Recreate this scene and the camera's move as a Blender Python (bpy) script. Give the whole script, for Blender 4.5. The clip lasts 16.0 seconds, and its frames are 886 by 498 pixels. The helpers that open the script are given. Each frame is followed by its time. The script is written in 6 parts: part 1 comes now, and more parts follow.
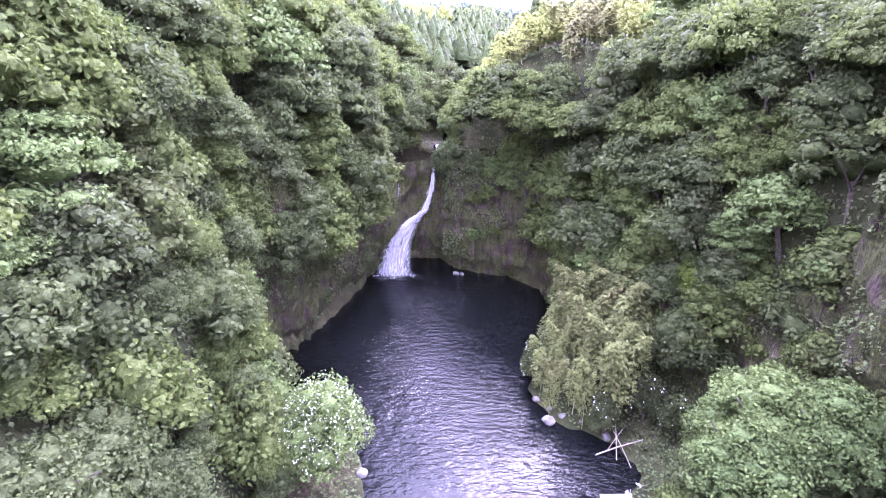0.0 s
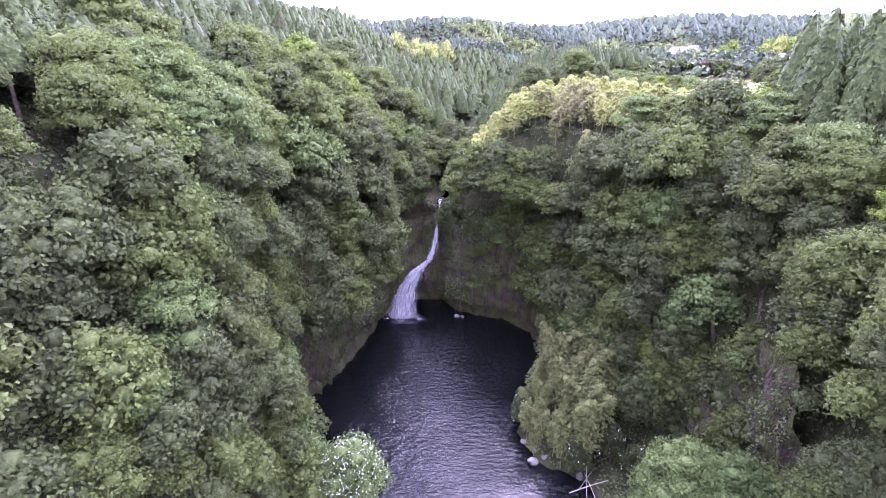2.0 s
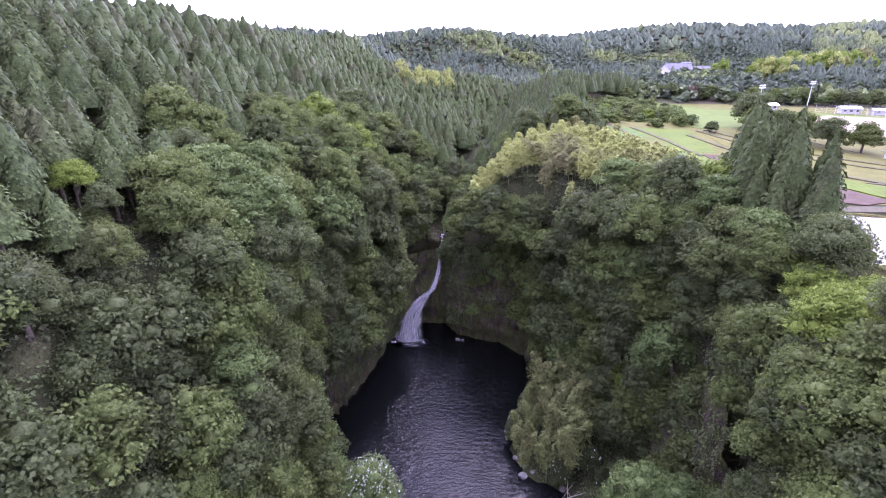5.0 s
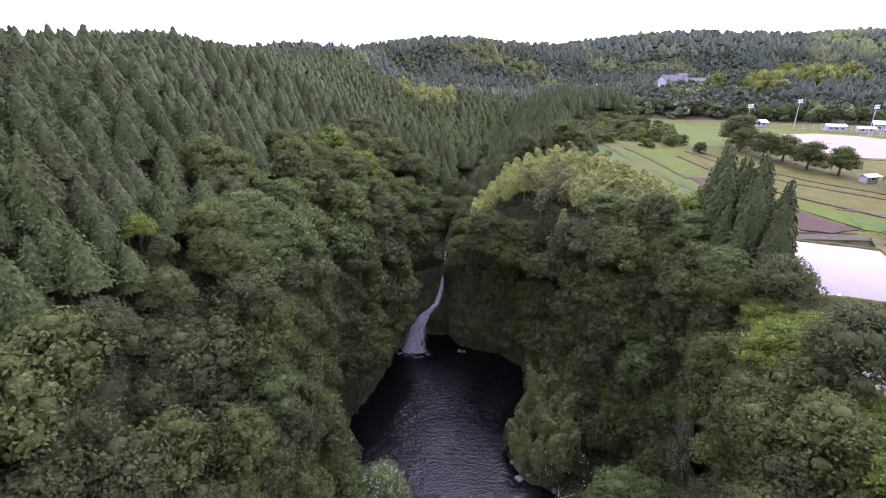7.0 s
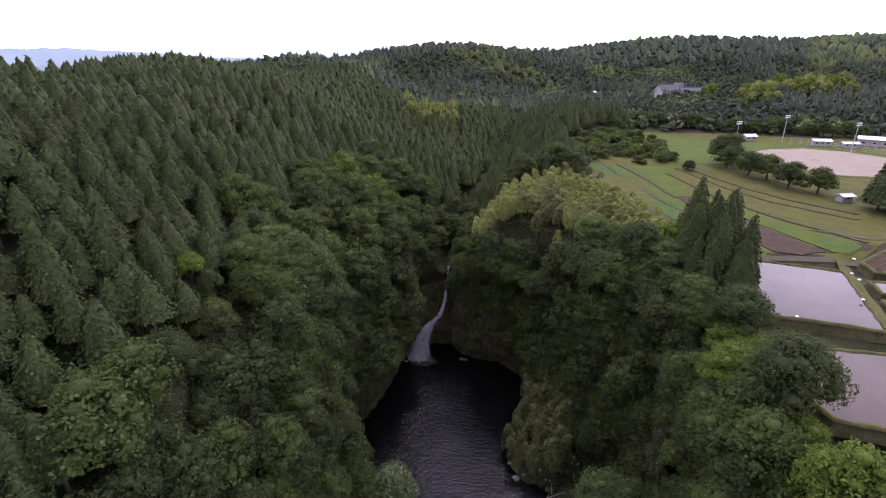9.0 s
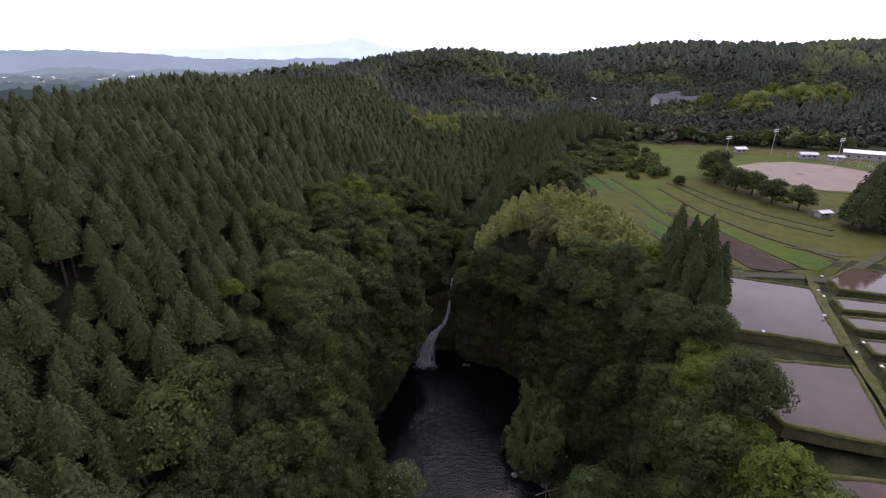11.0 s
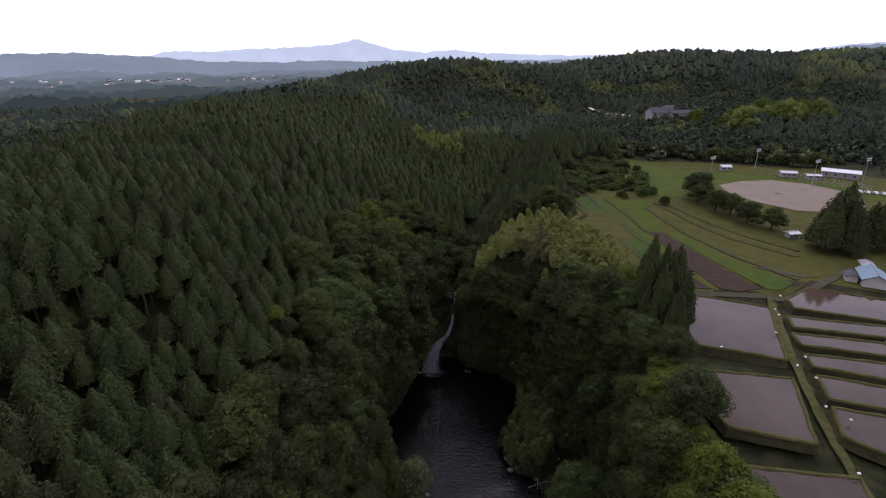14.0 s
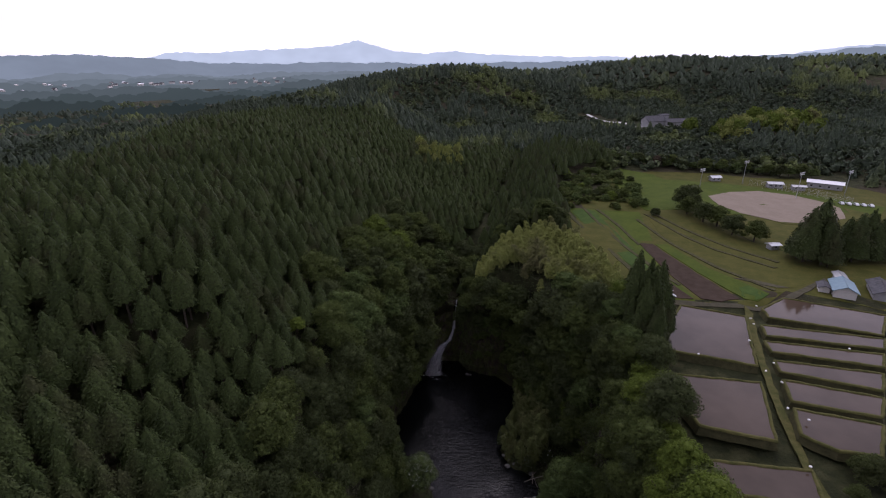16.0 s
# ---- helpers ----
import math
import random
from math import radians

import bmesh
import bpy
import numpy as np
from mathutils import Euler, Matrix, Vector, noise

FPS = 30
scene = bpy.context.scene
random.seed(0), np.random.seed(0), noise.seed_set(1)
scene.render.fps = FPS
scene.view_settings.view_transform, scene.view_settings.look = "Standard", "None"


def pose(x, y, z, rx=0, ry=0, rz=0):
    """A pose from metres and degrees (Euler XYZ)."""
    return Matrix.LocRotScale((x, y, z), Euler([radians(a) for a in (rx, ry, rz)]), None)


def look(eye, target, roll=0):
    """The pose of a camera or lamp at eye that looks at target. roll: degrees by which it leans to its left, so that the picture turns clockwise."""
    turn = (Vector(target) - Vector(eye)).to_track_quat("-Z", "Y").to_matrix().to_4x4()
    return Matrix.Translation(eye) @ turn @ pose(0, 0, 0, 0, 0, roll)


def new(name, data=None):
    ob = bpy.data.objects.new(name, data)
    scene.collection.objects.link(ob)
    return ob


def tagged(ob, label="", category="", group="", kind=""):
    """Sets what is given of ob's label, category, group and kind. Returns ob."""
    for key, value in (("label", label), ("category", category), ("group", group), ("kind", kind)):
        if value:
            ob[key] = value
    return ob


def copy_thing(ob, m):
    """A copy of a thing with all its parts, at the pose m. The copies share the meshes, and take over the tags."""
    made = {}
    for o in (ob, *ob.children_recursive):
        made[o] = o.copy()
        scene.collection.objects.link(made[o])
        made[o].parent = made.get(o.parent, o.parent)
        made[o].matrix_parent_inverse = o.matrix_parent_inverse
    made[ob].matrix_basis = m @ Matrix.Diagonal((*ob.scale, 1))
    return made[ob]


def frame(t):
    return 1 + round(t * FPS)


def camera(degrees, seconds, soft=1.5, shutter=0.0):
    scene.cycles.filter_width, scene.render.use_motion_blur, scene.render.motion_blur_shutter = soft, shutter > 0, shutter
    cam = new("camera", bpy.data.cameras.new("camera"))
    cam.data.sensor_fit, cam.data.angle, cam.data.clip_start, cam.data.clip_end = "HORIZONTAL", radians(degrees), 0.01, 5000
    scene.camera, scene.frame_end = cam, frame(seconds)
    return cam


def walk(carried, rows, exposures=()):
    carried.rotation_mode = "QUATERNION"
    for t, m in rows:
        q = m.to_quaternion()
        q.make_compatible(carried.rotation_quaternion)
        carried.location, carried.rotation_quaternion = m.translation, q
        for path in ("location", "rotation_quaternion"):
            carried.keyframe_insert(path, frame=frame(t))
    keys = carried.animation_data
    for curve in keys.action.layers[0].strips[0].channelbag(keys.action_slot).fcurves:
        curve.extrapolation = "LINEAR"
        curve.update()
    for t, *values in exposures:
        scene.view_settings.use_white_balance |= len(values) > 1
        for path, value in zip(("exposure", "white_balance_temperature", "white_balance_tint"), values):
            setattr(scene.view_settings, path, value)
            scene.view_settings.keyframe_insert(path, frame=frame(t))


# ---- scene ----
cam = camera(84.7, 16.0, 1.1)
METRES, EYE, TILT, LEAN, TURN = 110.0, 53.2, -21.4, 0.0, 0.0
ROWS = [
    (0.0, 0.0, 0.0, 0.0, 0.0, 0.0, -0.0),
    (0.5, -0.0006, -0.0105, 0.0129, -0.05, -0.01, -0.01),
    (1.0, -0.0005, -0.0454, 0.0462, -0.0, 0.02, 0.0),
    (1.5, 0.0011, -0.0897, 0.0805, 0.18, 0.02, 0.04),
    (2.0, -0.0008, -0.1379, 0.1148, 0.25, -0.0, 0.08),
    (2.5, -0.0014, -0.1596, 0.1296, 0.23, -0.0, 0.1),
    (3.0, -0.0013, -0.1807, 0.1438, 0.26, -0.01, 0.11),
    (3.5, -0.0008, -0.2024, 0.158, 0.36, -0.01, 0.13),
    (4.0, -0.0011, -0.2238, 0.1722, 0.37, -0.03, 0.13),
    (6.5, -0.0054, -0.3429, 0.2358, 0.51, 0.12, 0.1),
    (7.0, -0.0069, -0.3678, 0.2477, 0.54, 0.15, 0.09),
    (7.5, -0.0087, -0.3933, 0.26, 0.57, 0.13, 0.11),
    (8.0, -0.0103, -0.4199, 0.2733, 0.6, 0.13, 0.1),
    (8.5, -0.0112, -0.4463, 0.2855, 0.65, 0.1, 0.1),
    (9.0, -0.0123, -0.4737, 0.2972, 0.68, 0.1, 0.09),
    (11.5, -0.0229, -0.6145, 0.3547, 0.84, 0.02, 0.08),
    (12.0, -0.0247, -0.6434, 0.3654, 0.86, 0.04, 0.08),
    (12.5, -0.0259, -0.6725, 0.3771, 0.89, 0.06, 0.08),
    (13.0, -0.0266, -0.7025, 0.388, 0.91, 0.06, 0.06),
    (13.5, -0.0275, -0.733, 0.399, 0.93, 0.04, 0.03),
    (14.0, -0.0287, -0.7607, 0.4089, 0.96, 0.07, 0.04),
    (14.5, -0.0296, -0.7907, 0.4193, 0.99, 0.06, 0.03),
    (15.0, -0.0306, -0.8206, 0.43, 0.99, 0.09, -0.03),
    (15.5, -0.0327, -0.8504, 0.4402, 0.97, 0.09, -0.03),
    (16.0, -0.0358, -0.8818, 0.4501, 0.97, 0.09, -0.02),
]
EXPOSURES = [(0.0, 3.5, 5170, 57), (1.0, 3.25, 5170, 57), (1.6, 2.87, 5200, 57), (2.5, 2.46, 5230, 56), (4.0, 2.08, 5250, 55), (6.5, 1.18, 5430, 48), (8.0, 0.6, 5650, 42), (9.0, 0.1, 5750, 38), (11.5, -0.62, 5880, 32), (13.0, -0.95, 5920, 31), (14.5, -1.15, 5920, 31), (16.0, -1.2, 5920, 31)]
walk(cam, [(t, pose(0, 0, EYE, TILT, LEAN, TURN) @ pose(METRES * x, METRES * y, METRES * z, 90 + pitch, roll, yaw)) for t, x, y, z, yaw, pitch, roll in ROWS], EXPOSURES)

# ---- light: bright overcast sky with a veiled sun ----
SUN_ELEVATION, SUN_AZIMUTH = 50.0, 18.0
world = bpy.data.worlds.new("overcast_sky")
scene.world = world
world.use_nodes = True
wn, wl = world.node_tree.nodes, world.node_tree.links
wn.clear()
w_out = wn.new("ShaderNodeOutputWorld")
w_bg = wn.new("ShaderNodeBackground")
w_sky = wn.new("ShaderNodeTexSky")
w_sky.sky_type = "NISHITA"
w_sky.sun_disc = False
w_sky.sun_elevation, w_sky.sun_rotation = radians(SUN_ELEVATION), radians(SUN_AZIMUTH)
w_sky.dust_density = 4.0
w_co = wn.new("ShaderNodeTexCoord")
w_map = wn.new("ShaderNodeMapping")
w_map.inputs["Scale"].default_value = (1.0, 1.0, 3.5)
w_noise = wn.new("ShaderNodeTexNoise")
w_noise.inputs["Scale"].default_value = 2.6
w_noise.inputs["Detail"].default_value = 5.0
w_ramp = wn.new("ShaderNodeValToRGB")
w_ramp.color_ramp.elements[0].position, w_ramp.color_ramp.elements[0].color = 0.30, (25.0, 24.8, 26.0, 1)
w_ramp.color_ramp.elements[1].position, w_ramp.color_ramp.elements[1].color = 0.62, (36.0, 35.6, 37.0, 1)
w_mix = wn.new("ShaderNodeMix")
w_mix.data_type = "RGBA"
w_mix.inputs["Factor"].default_value = 0.88
wl.new(w_co.outputs["Generated"], w_map.inputs["Vector"])
wl.new(w_map.outputs["Vector"], w_noise.inputs["Vector"])
wl.new(w_noise.outputs["Fac"], w_ramp.inputs["Fac"])
wl.new(w_sky.outputs["Color"], w_mix.inputs["A"])
wl.new(w_ramp.outputs["Color"], w_mix.inputs["B"])
w_dot = wn.new("ShaderNodeVectorMath")
w_dot.operation = "DOT_PRODUCT"
w_dot.inputs[1].default_value = (math.sin(radians(SUN_AZIMUTH)) * 0.93, math.cos(radians(SUN_AZIMUTH)) * 0.93, 0.37)
w_veil = wn.new("ShaderNodeMapRange")
w_veil.inputs["From Min"].default_value, w_veil.inputs["From Max"].default_value = -0.45, 0.85
w_veil.interpolation_type = "SMOOTHSTEP"
w_veil.inputs["To Min"].default_value, w_veil.inputs["To Max"].default_value = 0.5, 1.08
w_scale = wn.new("ShaderNodeVectorMath")
w_scale.operation = "SCALE"
wl.new(w_co.outputs["Generated"], w_dot.inputs[0])
wl.new(w_dot.outputs["Value"], w_veil.inputs["Value"])
wl.new(w_mix.outputs["Result"], w_scale.inputs[0])
wl.new(w_veil.outputs["Result"], w_scale.inputs["Scale"])
wl.new(w_scale.outputs["Vector"], w_bg.inputs["Color"])
w_bg.inputs["Strength"].default_value = 0.092
wl.new(w_bg.outputs["Background"], w_out.inputs["Surface"])

sun_data = bpy.data.lights.new("sun", "SUN")
sun_data.energy, sun_data.angle, sun_data.color = 1.05, radians(14), (1.0, 0.95, 0.86)
sun = new("sun", sun_data)
_az, _el = radians(SUN_AZIMUTH), radians(SUN_ELEVATION)
sun.matrix_world = look((400 * math.sin(_az) * math.cos(_el), 400 * math.cos(_az) * math.cos(_el), 400 * math.sin(_el)), (0, 0, 0))


# ---- materials ----
def material(name):
    m = bpy.data.materials.new(name)
    m.use_nodes = True
    nt = m.node_tree
    nt.nodes.clear()
    out = nt.nodes.new("ShaderNodeOutputMaterial")
    bsdf = nt.nodes.new("ShaderNodeBsdfPrincipled")
    nt.links.new(bsdf.outputs["BSDF"], out.inputs["Surface"])
    return m, nt, bsdf, out


def node(nt, kind, **sockets):
    n = nt.nodes.new(kind)
    for key, value in sockets.items():
        n.inputs[key.replace("_", " ")].default_value = value
    return n


def coords(nt, scale=(1, 1, 1), world_space=True):
    """Position in metres, scaled."""
    if world_space:
        src = nt.nodes.new("ShaderNodeNewGeometry").outputs["Position"]
    else:
        src = nt.nodes.new("ShaderNodeTexCoord").outputs["Object"]
    mp = nt.nodes.new("ShaderNodeMapping")
    mp.inputs["Scale"].default_value = scale
    nt.links.new(src, mp.inputs["Vector"])
    return mp.outputs["Vector"]


def noise_fac(nt, vec, scale, detail=4.0, rough=0.55):
    n = node(nt, "ShaderNodeTexNoise", Scale=scale, Detail=detail, Roughness=rough)
    nt.links.new(vec, n.inputs["Vector"])
    return n.outputs["Fac"]


def ramp(nt, fac, stops):
    r = nt.nodes.new("ShaderNodeValToRGB")
    e = r.color_ramp.elements
    while len(e) < len(stops):
        e.new(0.5)
    for k, (p, c) in enumerate(stops):
        e[k].position, e[k].color = p, (*c, 1)
    nt.links.new(fac, r.inputs["Fac"])
    return r.outputs["Color"]


def mix(nt, fac, a, b, blend="MIX"):
    m = nt.nodes.new("ShaderNodeMix")
    m.data_type, m.blend_type = "RGBA", blend
    for sock, value in (("Factor", fac), ("A", a), ("B", b)):
        if isinstance(value, bpy.types.NodeSocket):
            nt.links.new(value, m.inputs[sock])
        elif sock == "Factor":
            m.inputs[sock].default_value = value
        else:
            m.inputs[sock].default_value = (*value, 1)
    return m.outputs["Result"]


def maths(nt, op, a, b=0.0):
    m = nt.nodes.new("ShaderNodeMath")
    m.operation = op
    for k, value in enumerate((a, b)):
        if isinstance(value, bpy.types.NodeSocket):
            nt.links.new(value, m.inputs[k])
        else:
            m.inputs[k].default_value = value
    return m.outputs[0]


def bump(nt, height, strength, distance, bsdf):
    b = node(nt, "ShaderNodeBump", Strength=strength, Distance=distance)
    nt.links.new(height, b.inputs["Height"])
    nt.links.new(b.outputs["Normal"], bsdf.inputs["Normal"])


def leaf_material(name, dark, light, odd=None, patch=0.12, spread=0.5, through_light=0.3, grain=4.5):
    """Foliage: leaf to leaf, patch to patch and tree to tree variation, a little light through the leaf."""
    m, nt, bsdf, out = material(name)
    geo = nt.nodes.new("ShaderNodeNewGeometry")
    info = nt.nodes.new("ShaderNodeObjectInfo")
    vec = coords(nt)
    fac = maths(nt, "MULTIPLY", geo.outputs["Random Per Island"], spread)
    fac = maths(nt, "ADD", fac, maths(nt, "MULTIPLY", noise_fac(nt, vec, patch, 3.0), 1.0 - spread * 0.6))
    fac = maths(nt, "ADD", fac, maths(nt, "MULTIPLY_ADD", info.outputs["Random"], 0.5))
    fac = maths(nt, "SUBTRACT", fac, 0.42)
    col = mix(nt, fac, dark, light)
    if odd:
        far = ramp(nt, noise_fac(nt, vec, patch * 0.45, 2.0), [(0.52, (0, 0, 0)), (0.68, (1, 1, 1))])
        col = mix(nt, far, col, odd)
    fine = noise_fac(nt, vec, grain, 3.0, 0.6)
    col = mix(nt, 1.0, col, ramp(nt, fine, [(0.3, (0.5, 0.5, 0.52)), (0.5, (0.96, 0.96, 0.96)), (0.7, (1.42, 1.4, 1.3))]), "MULTIPLY")
    bump(nt, fine, 0.8, 0.7 / grain, bsdf)
    nt.links.new(col, bsdf.inputs["Base Color"])
    bsdf.inputs["Roughness"].default_value = 0.62
    bsdf.inputs["Specular IOR Level"].default_value = 0.09
    tr = nt.nodes.new("ShaderNodeBsdfTranslucent")
    nt.links.new(mix(nt, 0.45, col, (0.13, 0.17, 0.036)), tr.inputs["Color"])
    sh = node(nt, "ShaderNodeMixShader", Fac=through_light)
    nt.links.new(bsdf.outputs["BSDF"], sh.inputs[1])
    nt.links.new(tr.outputs["BSDF"], sh.inputs[2])
    nt.links.new(sh.outputs["Shader"], out.inputs["Surface"])
    return m


def plain_material(name, a, b, scale=1.0, rough=0.8, relief=0.3, metal=0.0, depth=0.05):
    """Two tones mixed by noise at two scales, with fine relief."""
    m, nt, bsdf, _ = material(name)
    vec = coords(nt)
    fac = maths(nt, "ADD", maths(nt, "MULTIPLY", noise_fac(nt, vec, scale, 5.0), 0.6), maths(nt, "MULTIPLY", noise_fac(nt, vec, scale * 7, 4.0), 0.4))
    nt.links.new(ramp(nt, fac, [(0.36, a), (0.64, b)]), bsdf.inputs["Base Color"])
    bsdf.inputs["Roughness"].default_value, bsdf.inputs["Metallic"].default_value = rough, metal
    if rough >= 0.9:
        bsdf.inputs["Specular IOR Level"].default_value = 0.1
    if relief:
        bump(nt, noise_fac(nt, vec, scale * 6, 6.0), relief, depth, bsdf)
    return m


BROAD = leaf_material("broad_leaf", (0.023, 0.034, 0.013), (0.09, 0.117, 0.033), odd=(0.067, 0.08, 0.03), through_light=0.4, spread=0.6)
GLOSSY = leaf_material("glossy_evergreen_leaf", (0.02, 0.029, 0.013), (0.069, 0.087, 0.033), odd=(0.055, 0.066, 0.029), through_light=0.38, spread=0.6)
FRESH = leaf_material("fresh_spring_leaf", (0.045, 0.075, 0.013), (0.12, 0.165, 0.026), spread=0.6)
PALE = leaf_material("pale_maple_leaf", (0.032, 0.055, 0.018), (0.088, 0.124, 0.038), spread=0.6)
CEDAR = leaf_material("cedar_needles", (0.015, 0.026, 0.0105), (0.049, 0.068, 0.021), odd=(0.047, 0.053, 0.021), patch=0.2, through_light=0.12, grain=2.0, spread=0.45)
BAMBOO = leaf_material("bamboo_leaf", (0.125, 0.155, 0.036), (0.28, 0.31, 0.09), odd=(0.15, 0.145, 0.066), patch=0.16)
BAMBOO_GREEN = leaf_material("river_bamboo_leaf", (0.055, 0.07, 0.026), (0.13, 0.15, 0.05), odd=(0.115, 0.115, 0.045), patch=0.3)
SHRUB = leaf_material("undergrowth_leaf", (0.028, 0.038, 0.022), (0.08, 0.105, 0.042), odd=(0.09, 0.08, 0.055), patch=0.2)
RUSSET = leaf_material("russet_leaf", (0.05, 0.036, 0.03), (0.1, 0.07, 0.056))
# haze painted into the base tint, sunlit slopes painted as the odd patches
FAR_WOOD = leaf_material("hazed_sunlit_far_leaf", (0.026, 0.037, 0.03), (0.06, 0.08, 0.05), odd=(0.13, 0.16, 0.055), patch=0.03, through_light=0.1, grain=0.7, spread=0.3)
BLOSSOM = plain_material("white_blossom", (0.75, 0.76, 0.68), (0.85, 0.86, 0.8), 3.0, 0.6, 0)
BARK = plain_material("bark", (0.045, 0.036, 0.027), (0.105, 0.088, 0.07), 3.0, 0.9, 0.6)
CULM = plain_material("bamboo_culm", (0.12, 0.15, 0.05), (0.24, 0.22, 0.09), 2.0, 0.5, 0.1)
DEADWOOD = plain_material("bleached_dead_wood", (0.18, 0.155, 0.12), (0.3, 0.265, 0.215), 2.0, 0.85, 0.4)
BOULDER = plain_material("river_boulder", (0.065, 0.06, 0.056), (0.17, 0.162, 0.15), 1.2, 0.8, 0.6)
CONCRETE = plain_material("weathered_concrete", (0.28, 0.27, 0.25), (0.45, 0.43, 0.4), 0.8, 0.85, 0.3)
DIRT = plain_material("infield_dirt", (0.205, 0.168, 0.126), (0.25, 0.208, 0.16), 0.12, 0.95, 0.1)
LAWN = plain_material("mown_grass", (0.044, 0.067, 0.009), (0.07, 0.094, 0.013), 0.12, 0.95, 0.4)
CROP = plain_material("green_crop", (0.03, 0.062, 0.011), (0.054, 0.09, 0.016), 0.3, 0.9, 0.5)
DRY_GRASS = plain_material("dry_grass", (0.05, 0.056, 0.011), (0.086, 0.083, 0.02), 0.2, 0.95, 0.5)
SOIL = plain_material("ploughed_soil", (0.036, 0.025, 0.017), (0.06, 0.043, 0.03), 0.4, 0.95, 0.7, 0.0, 0.15)
BUND = plain_material("grassy_bund", (0.042, 0.05, 0.014), (0.105, 0.096, 0.034), 0.5, 0.95, 0.7, 0.0, 0.15)
BANK = plain_material("dark_earth_bank", (0.034, 0.036, 0.016), (0.082, 0.076, 0.036), 0.6, 0.95, 0.8, 0.0, 0.2)
TRACK = plain_material("farm_track", (0.054, 0.051, 0.030), (0.091, 0.084, 0.057), 0.5, 0.95, 0.3)
ROAD = plain_material("pale_road", (0.4, 0.39, 0.37), (0.5, 0.49, 0.47), 0.1, 0.8, 0.1)
ROOF_BLUE = plain_material("blue_grey_roof", (0.13, 0.22, 0.27), (0.2, 0.3, 0.35), 0.7, 0.5, 0.2)
ROOF_DARK = plain_material("dark_tile_roof", (0.06, 0.06, 0.065), (0.12, 0.12, 0.125), 0.8, 0.9, 0.3)
ROOF_WHITE = plain_material("white_metal_roof", (0.66, 0.67, 0.68), (0.8, 0.8, 0.8), 0.2, 0.4, 0.05)
WALL_PALE = plain_material("pale_render_wall", (0.5, 0.48, 0.45), (0.64, 0.62, 0.58), 0.4, 0.85, 0.1)
WALL_GREY = plain_material("grey_board_wall", (0.24, 0.24, 0.25), (0.36, 0.36, 0.36), 0.6, 0.8, 0.2)
STEEL = plain_material("galvanised_steel", (0.38, 0.39, 0.4), (0.5, 0.51, 0.52), 1.0, 0.45, 0.05, 0.7)
LAMP = plain_material("floodlight_housing", (0.5, 0.5, 0.5), (0.68, 0.68, 0.68), 1.0, 0.35, 0.05, 0.3)
PLASTIC = plain_material("white_plastic_sheet", (0.62, 0.63, 0.64), (0.8, 0.8, 0.8), 0.8, 0.45, 0.3)
CAR_PAINT = plain_material("car_paint", (0.6, 0.61, 0.62), (0.72, 0.72, 0.73), 0.3, 0.25, 0)
TYRE = plain_material("tyre_rubber", (0.02, 0.02, 0.02), (0.035, 0.035, 0.035), 2.0, 0.9, 0)
FLOAT = plain_material("white_sack", (0.7, 0.7, 0.68), (0.82, 0.82, 0.8), 2.0, 0.7, 0.1)


def glass_material():
    m, nt, bsdf, _ = material("dark_window_glass")
    bsdf.inputs["Base Color"].default_value = (0.03, 0.035, 0.04, 1)
    bsdf.inputs["Roughness"].default_value = 0.08
    return m


GLASS = glass_material()


def rock_material():
    """Damp purple-brown welded tuff, streaked down the face, moss and algae in broken patches."""
    m, nt, bsdf, _ = material("mossy_tuff_rock")
    vec = coords(nt)
    streak = coords(nt, (1, 1, 0.1))
    base = ramp(nt, noise_fac(nt, vec, 0.5, 8.0, 0.65), [(0.3, (0.02, 0.0145, 0.0125)), (0.5, (0.052, 0.038, 0.033)), (0.7, (0.135, 0.108, 0.098))])
    base = mix(nt, 0.85, base, ramp(nt, noise_fac(nt, streak, 1.3, 6.0, 0.65), [(0.34, (0.35, 0.32, 0.31)), (0.62, (1.15, 1.08, 1.02))]), "MULTIPLY")
    moss_c = ramp(nt, noise_fac(nt, vec, 2.6, 5.0), [(0.35, (0.024, 0.034, 0.01)), (0.65, (0.08, 0.088, 0.02))])
    where = maths(nt, "ADD", maths(nt, "MULTIPLY", noise_fac(nt, vec, 0.3, 7.0, 0.7), 0.7), maths(nt, "MULTIPLY", noise_fac(nt, streak, 1.8, 5.0), 0.4))
    sel = ramp(nt, where, [(0.46, (0, 0, 0)), (0.57, (0.85, 0.85, 0.85))])
    nt.links.new(mix(nt, sel, base, moss_c), bsdf.inputs["Base Color"])
    bsdf.inputs["Roughness"].default_value = 0.8
    bsdf.inputs["Specular IOR Level"].default_value = 0.2
    h = maths(nt, "ADD", noise_fac(nt, vec, 1.4, 9.0, 0.7), maths(nt, "MULTIPLY", noise_fac(nt, streak, 2.8, 6.0, 0.6), 1.2))
    bump(nt, h, 1.0, 0.7, bsdf)
    return m


